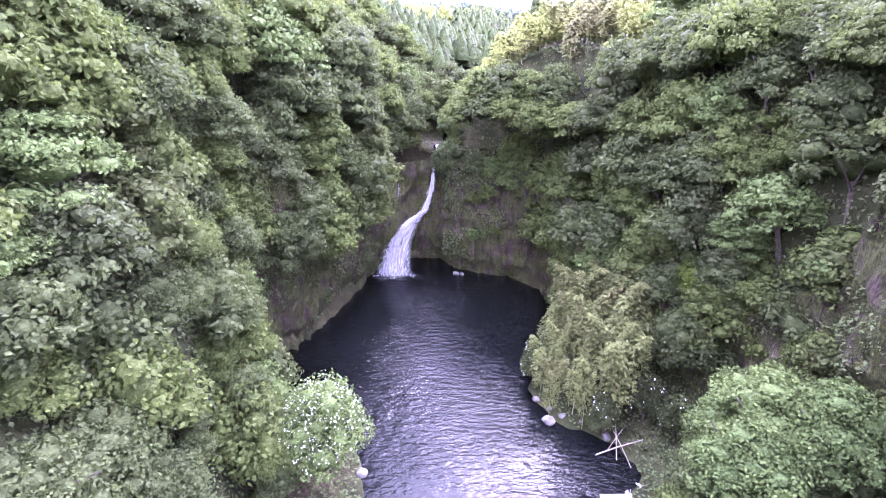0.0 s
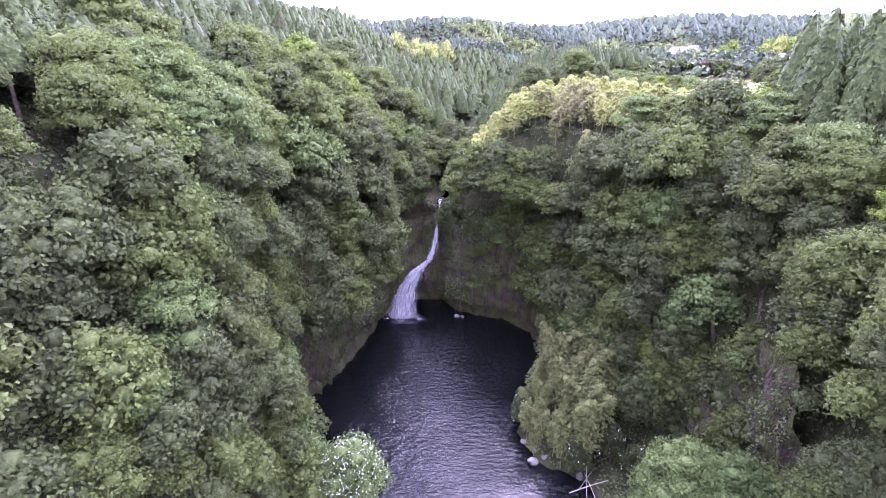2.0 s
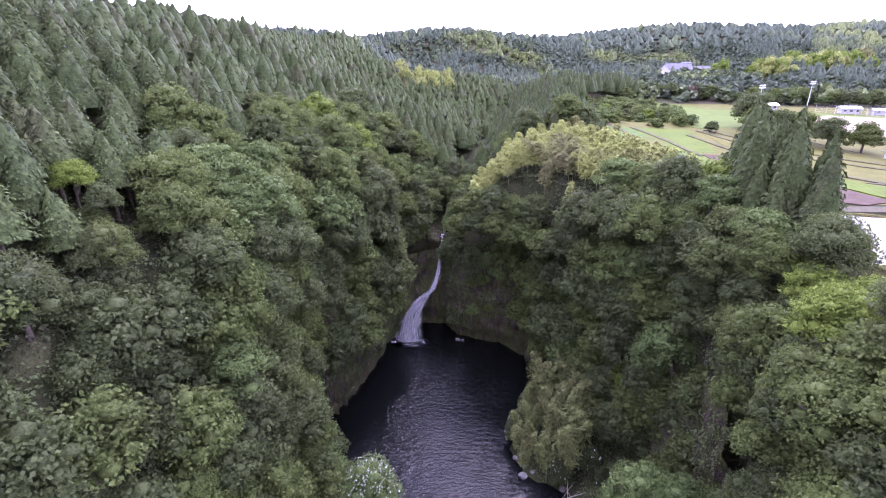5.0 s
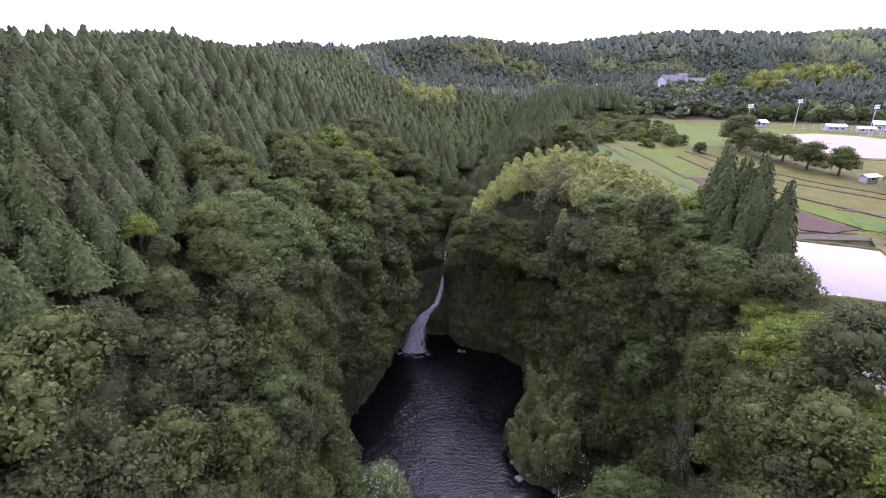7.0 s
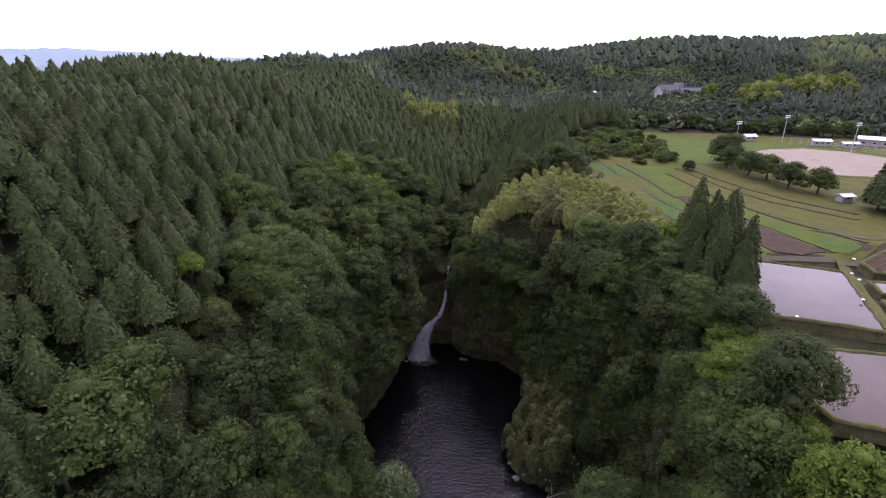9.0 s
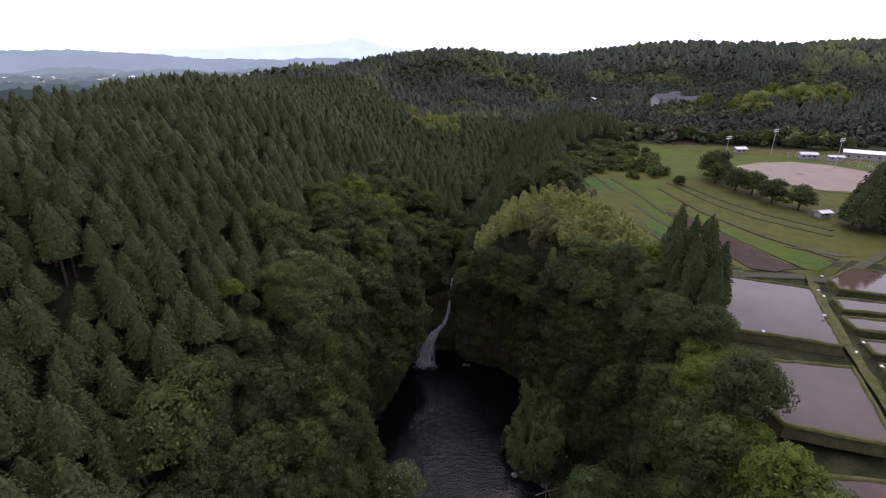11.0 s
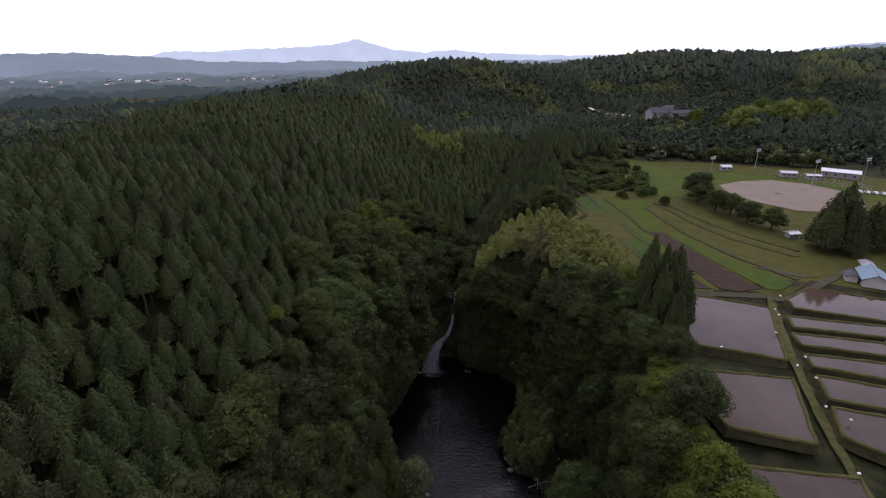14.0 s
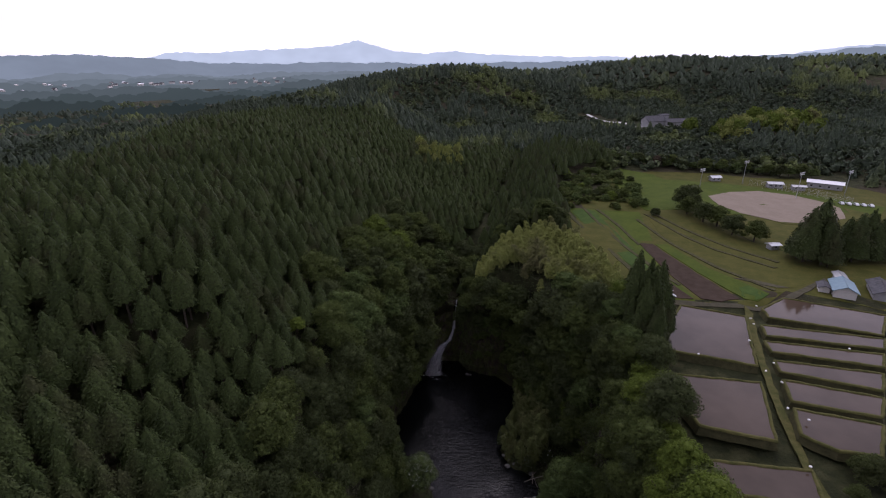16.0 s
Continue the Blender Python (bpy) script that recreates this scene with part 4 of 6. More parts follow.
for k in range(len(gx)):
    x, y, z = float(gx[k]), float(gy[k]), float(gz[k])
    steep = gs[k] > 1.0
    scale = float(rng.uniform(0.85, 1.2) if steep else rng.uniform(0.95, 1.4))
    room = 4.7 * scale + 0.4
    high = scale * (rng.uniform(7.2, 8.6) if steep else rng.uniform(9.0, 12.0))
    away = np.array(spots)
    if np.min((away[:, 0] - x) ** 2 + (away[:, 1] - y) ** 2 + (0.8 * (away[:, 2] - z - high + 7)) ** 2) < room ** 2:
        continue
    if not clear_of_path(x, y, z + high):
        continue
    pick = rng.random() * (0.55 if x < -18 and y < 40 else 1.0)
    kind_ = "glossy" if pick < 0.42 else "broad" if pick < 0.88 else "pale" if pick < 0.95 else "fresh"
    if x > 30 and y < 48 and pick > 0.25:
        kind_ = "fresh" if pick > 0.45 and z > 40 else "broad"
    near_ = (-44 < x < 52) and 20 < y < 62 and near_count < 26
    near_count += near_
    spots.append((x, y, z + high - 7))
    if near_ or (x > -58 and y > 12 and len(spots) < 1500 and single < 40):
        plant(kind_, x, y, z + high, scale, near_)
        single += not near_
    else:
        rest[kind_].append((x, y, scale, z + high - 9.6 * scale))

# bushes that cling to the ledges of the cliffs
for k in range(46):
    t = k / 45
    if k < 26:
        y = 66 + 43 * (k / 25) + rng.uniform(-1, 1)
        x, z = float(np.interp(y, [63, 70, 77, 85, 93, 101, 109], [-24.5, -30, -27.5, -24, -21.5, -19.5, -17])), float(rng.uniform(18, 36))
        x, dx = x - 0.06 * z - 0.6, 1
    else:
        y = 98 - 76 * (k - 26) / 19 + rng.uniform(-2, 2)
        x, z = float(np.interp(y, [5, 28, 42, 55, 65, 76, 85, 94], [35, 37, 38, 36, 32.5, 28, 24, 22.5])), float(rng.uniform(12, 36))
        x, dx = x + 0.06 * z + 0.6, -1
    s = float(rng.uniform(0.28, 0.5))
    tree = put(LEDGE[("broad", "glossy", "broad", "pale")[k % 4]][k % 2], Matrix.LocRotScale((x, y, z - 2.5), Euler((0, radians(30 * dx), 0)), (s, s, s)))

# broadleaf trees along the eastern rim, in front of the bamboo: x, y, crown top
for x, y, top in ((3, 108, 45), (8, 106, 47), (13, 103, 47), (17.5, 99, 46), (21, 96, 46), (24, 91, 46.5), (26.5, 88, 47), (30, 89, 47.5), (33, 85, 48), (36.5, 81, 49), (37, 75, 51.5), (39, 69, 55), (42, 66, 59), (39.5, 62, 55), (42, 58, 59), (45, 54, 63), (41.5, 51, 58), (45.5, 47, 62), (31.5, 80, 46), (35, 72, 48), (37.5, 64, 47)):
    s = float(rng.uniform(0.8, 1.05))
    if float(land(x, y)) > top - 24:
        plant("broad" if rng.random() < 0.65 else "glossy", x, y, top, s, False)
    else:
        rest["broad" if rng.random() < 0.65 else "glossy"].append((x, y, s, top - 9.6 * s))

# small trees and bushes that cling to the cliff east of the fall
face = [(6, 110.5), (10, 109.5), (17, 106.5), (21, 102.5), (22.5, 94)]
for level in (10.0, 15.0, 20.0, 25.0, 29.0):
    for (xa, ya), (xb, yb) in zip(face, face[1:]):
        run = math.hypot(xb - xa, yb - ya)
        for u in np.arange(rng.uniform(0.3, 2.5), run, 4.2):
            x, y = xa + (xb - xa) * u / run, ya + (yb - ya) * u / run
            if rng.random() < (0.7 if level < 18 else 0.3 if level < 27 else 0.05):
                continue
            s = float(rng.uniform(0.3, 0.55) if level < 27 else rng.uniform(0.5, 0.8))
            z = level + float(rng.uniform(-2, 2))
            rest[("broad", "broad", "pale", "broad", "glossy")[int(rng.integers(5))]].append((x, y, s, z - 6.0 * s))


def carpet(name, xs, ys, zs, size, material_, label, rng, depth=0.9):
    """Undergrowth: loose leaf sprays over the ground."""
    e = 0.5
    nrm = np.stack([-(land(xs + e, ys) - land(xs - e, ys)), -(land(xs, ys + e) - land(xs, ys - e)), np.full(len(xs), 2 * e)], 1)
    nrm /= np.linalg.norm(nrm, axis=1, keepdims=True)
    p = np.stack([xs, ys, zs], 1) + nrm * rng.uniform(0.1, depth, (len(xs), 1))
    lv = cards(p, nrm * 0.8 + np.array([0, 0, 0.5]) + 0.5 * rng.normal(size=(len(xs), 3)), size, size * 0.6, rng)
    me = leafy_mesh(name, lv, np.zeros((0, 3)), np.zeros((0, 3), int), material_)
    tagged(new(name, me), label, "undergrowth", kind="stuff")


# plants that hang on the cliff
cg = CLIFF_GRID[12:-2].reshape(-1, 3)
pickc = rng.integers(0, len(cg), 42000)
cp = cg[pickc]
green = (value_noise(cp[:, 0] * 1.3 + cp[:, 1], cp[:, 2], 5.0, 51) + 0.6 * value_noise(cp[:, 0] + cp[:, 1], cp[:, 2], 1.9, 52) > 0.14) & ~((np.abs(cp[:, 0] + 7) < 7.0) & (cp[:, 1] > 106))
cp = cp[green] + rng.normal(size=(green.sum(), 3)) * 0.25
toward = np.stack([4 - cp[:, 0], 80 - cp[:, 1], 0 * cp[:, 0]], 1)
toward /= np.linalg.norm(toward, axis=1, keepdims=True)
lv = cards(cp + toward * 0.3, toward * 0.7 + np.array([0, 0, 0.7]) + 0.5 * rng.normal(size=cp.shape), 0.6, 0.34, rng)
tagged(new("hanging_plants", leafy_mesh("hanging_plants", lv, np.zeros((0, 3)), np.zeros((0, 3), int), SHRUB)), "ferns and creepers hanging on the damp cliff", "undergrowth", kind="stuff")

ux, uy = rng.uniform(-62, 58, 250000), rng.uniform(-12, 128, 250000)
us = slope(ux, uy)
uz = land(ux, uy)
keep = (polygon_distance(ux, uy, POOL) > 0.6) & ~in_poly(ux, uy, FARM) & (rng.random(250000) < np.clip(0.18 + 0.28 * us, 0, 0.95)) & ~bare_rock(ux, uy, uz)
carpet("undergrowth", ux[keep], uy[keep], uz[keep], 0.55, SHRUB, "dense shrubs, ferns and creepers on the slopes", rng)

# the cedar clump beside the paddies and the cedars by the farmhouse
cx, cy = jittered(46, 72, 46, 100, 3.5, rng)
keep = in_poly(cx, cy, CEDAR_CLUMP)
SINGLE_CEDARS = [(float(a), float(b), float(rng.uniform(0.85, 1.25))) for a, b in zip(cx[keep], cy[keep])]
FARM_CEDARS = [(144.8, 120.0, 2.2), (151.1, 123.2, 2.3), (144.8, 124.3, 1.6), (150.3, 116.9, 1.9), (150.5, 113.8, 1.4), (162.9, 123.2, 1.7), (164.9, 120.0, 1.9), (172.9, 124.4, 1.8), (172.9, 120.0, 1.6), (180.2, 123.3, 1.9), (182.6, 120.1, 1.8)]

# cedar plantation: the nearest as trees, the rest as one woodland
fx, fy = scattered(-190, 60, -75, 340, 3.95, rng)
dgf = polygon_distance(fx, fy, GORGE)
bord = wood_border(fy) + 5 * value_noise(fx, fy, 13, 8) - 1.5
keep = (dgf > 6) & (((fx < bord) & (fy < 150)) | ((fy >= 150) & (fx < stream_x(fy) - 2.5)))
keep &= rng.random(len(fx)) < 0.97
fx, fy = fx[keep], fy[keep]
order = np.argsort(np.hypot(fx + 20, fy - 20))
fx, fy = fx[order], fy[order]
for x, y, s in [(float(a), float(b), float(rng.uniform(0.84, 1.14))) for a, b in zip(fx[:260], fy[:260])]:
    put(CEDARS[int(rng.integers(4))], at(x, y, s * 0.97, sink=0.3, tilt=(rng.uniform(-3, 3), rng.uniform(-3, 3)), stretch=rng.uniform(0.88, 1.16)))

for x, y, s in SINGLE_CEDARS:
    put(CEDARS[int(rng.integers(4))], at(x, y, s * 1.08, sink=4.0, tilt=(rng.uniform(-2, 2), rng.uniform(-2, 2)), stretch=rng.uniform(1.5, 1.72)))
for x, y, s in FARM_CEDARS:
    put(CEDARS[int(rng.integers(4))], at(x, y, s * 1.15, sink=5.0 * s, stretch=rng.uniform(1.05, 1.2)))


def woodland(name, xs, ys, scales, template, material_, label, rng, stretch=(0.9, 1.15), zs=None):
    """Very many trees as one sheet of foliage: copies of templates, turned and scaled."""
    lvs, cvs, cfs, off = [], [], [], 0
    zs = land(xs, ys) if zs is None else zs
    for k in range(len(xs)):
        lv, cv, cf = template[k % len(template)]
        a = rng.uniform(0, 6.28)
        c, s = math.cos(a), math.sin(a)
        sc = scales[k]
        turn = np.array([[c, -s, 0], [s, c, 0], [0, 0, rng.uniform(*stretch)]]) * sc
        base = np.array([xs[k], ys[k], zs[k] - 0.4])
        lvs.append(lv @ turn.T + base)
        cvs.append(cv @ turn.T + base)
        cfs.append(cf + off)
        off += len(cv)
    me = leafy_mesh(name, np.concatenate(lvs), np.concatenate(cvs), np.concatenate(cfs), material_)
    tagged(new(name, me), label, "woodland", kind="stuff")


TEMPLATE_RNG = np.random.default_rng(77)
CEDAR_MIDS = [cedar_parts(TEMPLATE_RNG, 13.0, 3.15, 135, 0.95) for k in range(4)]
CEDAR_FARS = [cedar_parts(TEMPLATE_RNG, 13.5, 3.5, 24, 2.4) for k in range(4)]
CEDAR_FARS = [(lv - (0, 0, 4.8), cv - (0, 0, 4.8), cf) for lv, cv, cf in CEDAR_FARS]
BROAD_FARS = [crown_parts(TEMPLATE_RNG, 5.0, 10.0, 4, 9, 3.2) for k in range(4)]
BROAD_FARS = [(lv - (0, 0, 1.5), cv[-12:] - (0, 0, 1.5), ICO_F) for lv, cv, cf in BROAD_FARS]
BROAD_MIDS = [crown_parts(TEMPLATE_RNG, 4.6, 7.0, 24, 90, 0.62) for k in range(4)]
SCRUB = [crown_parts(TEMPLATE_RNG, 4.6, 7.0, 13, 40, 1.0) for k in range(4)]
BROAD_FINE = [crown_parts(TEMPLATE_RNG, 4.6, 7.0, 26, 125, 0.5) for k in range(4)]
for kind_, spots_ in rest.items():
    close = [p for p in spots_ if p[1] < 78]
    if close:
        q = np.array(close)
        fine = [(lv + (0, 0, 2.6), cv + (0, 0, 2.6), cf) for lv, cv, cf in BROAD_FINE]
        woodland("broadleaf_wood", q[:, 0], q[:, 1], q[:, 2], fine, LEAVES[kind_], "dense broadleaf wood on the gorge sides", rng, (1.0, 1.1), q[:, 3])
    spots_ = [p for p in spots_ if p[1] >= 78]
    if spots_:
        q = np.array(spots_)
        raised = [[(lv * (1, 1, 1) + (0, 0, 2.6), cv + (0, 0, 2.6), cf) for lv, cv, cf in BROAD_MIDS]][0]
        woodland("broadleaf_wood", q[:, 0], q[:, 1], q[:, 2], raised, LEAVES[kind_], "dense broadleaf wood on the gorge sides", rng, (1.0, 1.1), q[:, 3])
rx, ry = fx[260:], fy[260:]
far_off = np.hypot(rx, ry + 40) > 215
woodland("cedar_wood", rx[~far_off], ry[~far_off], rng.uniform(0.82, 1.14, (~far_off).sum()), CEDAR_MIDS, CEDAR, "dense dark cedar plantation on the hillside", rng, (0.85, 1.2))
woodland("cedar_wood", rx[far_off], ry[far_off], rng.uniform(0.8, 1.15, far_off.sum()), CEDAR_FARS, CEDAR, "dense dark cedar plantation on the hillside", rng)

# east side of the upper stream, and the hills behind
ex, ey = scattered(-10, 110, 120, 340, 5.2, rng)
keep = (ex > stream_x(ey) + 2.5) & ~in_poly(ex, ey, FARM) & ~in_poly(ex, ey, BAMBOO_ZONE) & ~in_poly(ex, ey, THICKET)
woodland("cedar_wood", ex[keep], ey[keep], rng.uniform(0.75, 1.1, keep.sum()), CEDAR_MIDS, CEDAR, "tall cedars along the upper stream", rng)
tx, ty = scattered(50, 120, 180, 282, 4.6, rng)
keep = in_poly(tx, ty, THICKET) & (rng.random(len(tx)) < 0.5)
tx, ty = tx[keep], ty[keep]
for kind_, sel in (("broad", np.arange(len(tx)) % 3 < 2), ("pale", np.arange(len(tx)) % 3 == 2)):
    s_ = rng.uniform(0.35, 0.85, sel.sum())
    woodland("shrub_thicket", tx[sel], ty[sel], s_, SCRUB, LEAVES[kind_], "scrubby thicket of small trees beside the fields", rng, (0.9, 1.1))
hx, hy = scattered(-420, 620, 260, 760, 9.0, rng)
hz = land(hx, hy)
keep = (~in_poly(hx, hy, FARM)) & ~in_poly(hx, hy, THICKET) & ((hy > 328) | (hx < -190) | (hx > 100)) & (np.hypot(hx - 208, hy - 440) > 26) & ~in_poly(hx, hy, [(160, 610), (196, 610), (210, 440), (198, 405), (178, 430)])
hx, hy = hx[keep], hy[keep]
# trees in brighter leaf paint the sunlit hill patch; the western one is bamboo
light = (np.hypot((hx - 290) / 1.7, hy - 395) < 34 + 26 * value_noise(hx, hy, 22, 61)) | (np.hypot(hx + 80, hy - 305) < 15)
for k in range(2):
    pick_ = light & ((np.arange(len(hx)) % 3 == 0) == (k == 0))
    woodland("light_grove", hx[pick_], hy[pick_], rng.uniform(0.9, 1.5, pick_.sum()), SCRUB, (BAMBOO, FRESH)[k], "bright yellow-green grove among the dark woods", rng, (1.3, 2.1))
hx, hy = hx[~light], hy[~light]
leafy = value_noise(hx, hy, 55, 31) + 0.5 * value_noise(hx, hy, 21, 32) > np.where(hx > 90, -0.05, 0.3)
woodland("far_cedar_wood", hx[~leafy], hy[~leafy], rng.uniform(1.1, 1.6, (~leafy).sum()), CEDAR_FARS, FAR_WOOD, "far cedar woods on the hills", rng)
woodland("far_broadleaf_wood", hx[leafy], hy[leafy], rng.uniform(0.85, 1.35, leafy.sum()), BROAD_FARS, FAR_WOOD, "far broadleaf woods on the hills", rng)
hx, hy = scattered(262, 620, -60, 262, 9.0, rng)
leafy = value_noise(hx, hy, 40, 33) > -0.2
woodland("far_cedar_wood", hx[~leafy], hy[~leafy], rng.uniform(0.9, 1.3, (~leafy).sum()), CEDAR_FARS, FAR_WOOD, "cedar wood beyond the farms", rng)
woodland("far_broadleaf_wood", hx[leafy], hy[leafy], rng.uniform(0.7, 1.15, leafy.sum()), BROAD_FARS, FAR_WOOD, "broadleaf wood beyond the farms", rng)
hx, hy = scattered(-260, 1400, 740, 1300, 15.5, rng)
CEDAR_LAST = [cedar_parts(TEMPLATE_RNG, 13.0, 5.6, 6, 5.5) for k in range(4)]
CEDAR_LAST = [(lv - (0, 0, 5.0), cv - (0, 0, 5.0), cf) for lv, cv, cf in CEDAR_LAST]
woodland("distant_wood", hx, hy, rng.uniform(1.25, 1.8, len(hx)), CEDAR_LAST, FAR_WOOD, "distant wooded hills", rng)
hx, hy = scattered(-700, -190, 0, 500, 14.0, rng)
keep = ~((hx > -420) & (hy > 260)) & (np.abs(hx + 300) + np.abs(hy) > 120)
woodland("distant_wood", hx[keep], hy[keep], rng.uniform(1.0, 1.5, keep.sum()), CEDAR_LAST, FAR_WOOD, "distant wooded hills", rng)


hx, hy = scattered(-1000, -260, 480, 1000, 19.0, rng)
woodland("distant_wood", hx, hy, rng.uniform(0.9, 1.4, len(hx)), CEDAR_LAST, FAR_WOOD, "distant woods on the plain", rng)

# bamboo on the rim over the fall, and the lower grove beside the pool
RIM_BAMBOO = [bamboo(400 + k, BAMBOO, 10.5, 430, 1.0, 0.13, "tall yellow-green bamboo arching over the rim", "bamboo on the rim") for k in range(4)]
bx, by = jittered(0, 62, 78, 153, 3.15, rng)
keep = in_poly(bx, by, BAMBOO_ZONE) & (land(bx, by) > 38)
for x, y in zip(bx[keep], by[keep]):
    x, y, size = float(x), float(y), float(rng.uniform(0.75, 1.12))
    rim = float(polygon_distance(x, y, GORGE))
    way = Vector((4 - x, 60 - y, 0)).normalized()
    lean = Matrix.Rotation(radians(np.interp(rim, [3, 8, 16], [16, 8, 1])), 4, Vector((0, 0, 1)).cross(way))
    put(RIM_BAMBOO[int(rng.integers(4))], Matrix.Translation((x, y, float(land(x, y)))) @ lean @ Matrix.Rotation(rng.uniform(0, 6.28), 4, "Z") @ Matrix.Diagonal((size, size, size, 1)))
GROVE = [nearer(x, y)[:2] for x, y in ((15, 66), (17, 60.5), (26, 57.5), (31, 60), (33, 70), (30, 82), (23, 86), (18.5, 80))]
POOL_BAMBOO = [bamboo(420 + k, BAMBOO_GREEN, 13.5, 420, 0.75, 0.17, "feathery green bamboo in the grove beside the pool", "bamboo by the pool") for k in range(4)]
bx, by = jittered(12, 33, 53, 82, 2.2, rng)
keep = in_poly(bx, by, GROVE)
for x, y in zip(bx[keep], by[keep]):
    put(POOL_BAMBOO[int(rng.integers(4))], at(float(x), float(y), float(rng.uniform(0.55, 1.0)) * (1.25 if x > 22 else 0.95)))

gx_, gy_ = scattered(-30, 2, 255, 282, 3.6, rng)
woodland("light_grove", gx_, gy_, rng.uniform(0.4, 0.7, len(gx_)), SCRUB, BAMBOO, "pale bamboo grove among the cedars up the valley", rng, (1.8, 2.8))

# the stream above the fall
ys = np.arange(124.0, 148, 1.5)
cs = stream_x(ys) + 0.6 * np.sin(ys * 0.35)
zs = np.minimum.accumulate((land(cs, ys) + 0.25)[::-1])[::-1]
wide = 1.3 + 0.4 * np.sin(ys * 0.7)
strip = np.stack([np.stack([cs - wide, ys, zs], 1), np.stack([cs + wide, ys, zs], 1)], 1).reshape(-1, 3)
quad = np.array([[2 * k, 2 * k + 1, 2 * k + 3, 2 * k + 2] for k in range(len(ys) - 1)])
tagged(new("stream", mesh_from("stream", strip, quad, RIVER, True)), "narrow dark stream above the waterfall", "water", kind="structure")

# white-flowered bushes
BLOSSOM_TREE = broad_tree(500, PALE, 5.6, 9.5, 1.0, 30, 300, 0.4, 0.85, 0.15, "flowering_tree", "rounded green tree covered with small white flowers above the water")
put(BLOSSOM_TREE, Matrix.LocRotScale((-13.8, 44.5, 9.0), Euler((0, 0, 0.4)), (1.0, 1.0, 1.0)))
BLOSSOM_BUSH = broad_tree(501, GLOSSY, 5.6, 8.0, 1.0, 15, 150, 0.9, 0.6, 0.045, "flowering_bush", "dark green bush with clusters of white flowers by the pool")
for x, y, top, s in ((16.5, 74, 21, 0.42), (15.8, 70.5, 15.5, 0.4), (30.5, 59.5, 24.5, 0.48), (33, 55, 19, 0.44), (24, 58, 9.5, 0.45)):
    x, y, top = nearer(x, y, top)
    foot = float(land(x, y)) - 0.3
    put(BLOSSOM_BUSH, Matrix.LocRotScale((x, y, foot), Euler((0, 0, RNG.uniform(0, 6))), (s, s, min(1.8 * s, max(s, (top - foot) / 9.0)))))


# ---- farmland ----
def prism(name, poly, top, depth, material_, flare=0.0):
    """A slab with the outline poly, its top at the given height, sides sloping out by flare."""
    n = len(poly)
    c = np.mean(np.array(poly), axis=0)
    vs = [(x, y, top) for x, y in poly]
    for x, y in poly:
        d = np.array([x, y]) - c
        d = d / np.linalg.norm(d)
        vs.append((x + d[0] * flare, y + d[1] * flare, top - depth))
    fs = [tuple(range(n)), tuple(reversed(range(n, 2 * n)))] + [(k, n + k, n + (k + 1) % n, (k + 1) % n) for k in range(n)]
    bm = bmesh.new()
    bv = [bm.verts.new(v) for v in vs]
    for f in fs:
        bm.faces.new([bv[i] for i in f])
    bmesh.ops.recalc_face_normals(bm, faces=bm.faces)
    return bm_mesh(name, bm, material_)


def resample(poly, step):
    out = []
    for (x0, y0), (x1, y1) in zip(poly, poly[1:] + poly[:1]):
        n = max(1, int(math.hypot(x1 - x0, y1 - y0) / step))
        out += [(x0 + (x1 - x0) * k / n, y0 + (y1 - y0) * k / n) for k in range(n)]
    return out


def rough_edge(poly, step, amount, seed):
    pts = resample(poly, step)
    r = np.random.default_rng(seed)
    return [(x + r.uniform(-amount, amount), y + r.uniform(-amount, amount)) for x, y in pts]


def bund_mesh(poly, z, width, height, seed):
    """A rounded grassy bank along a closed outline."""
    pts = rough_edge(poly, 2.0, 0.18, seed)
    n = len(pts)
    prof = [(-0.5, -0.6), (-0.33, 0.7), (0, 1.0), (0.33, 0.7), (0.5, -0.6)]
    vs, fs = [], []
    for k, (x, y) in enumerate(pts):
        a, b = pts[k - 1], pts[(k + 1) % n]
        tx, ty = b[0] - a[0], b[1] - a[1]
        ln = math.hypot(tx, ty)
        nx, ny = -ty / ln, tx / ln
        for u, h in prof:
            vs.append((x + nx * u * width, y + ny * u * width, z + h * height * (1 + 0.25 * math.sin(k * 1.7))))
    for k in range(n):
        for j in range(4):
            i, q = k * 5 + j, ((k + 1) % n) * 5 + j
            fs.append((i, q, q + 1, i + 1))
    return mesh_from("bund", vs, fs, BUND, True)


def paddy(poly, z, seed, bank=2.2):
    thing = tagged(new("rice_paddy"), "flooded rice paddy with muddy brown water and a grassy bund", "rice field", "flooded paddies on the terrace")
    part("bank", prism("bank", rough_edge(poly, 3.0, 0.2, seed), z - 0.06, bank, BANK, 0.9), thing)
    part("bund", bund_mesh(poly, z, 1.0, 0.32, seed), thing)
    me = prism("water_surface", poly, z + 0.0, 0.05, PADDY)
    part("water_surface", me, thing, "still muddy water mirroring the sky")
    return thing


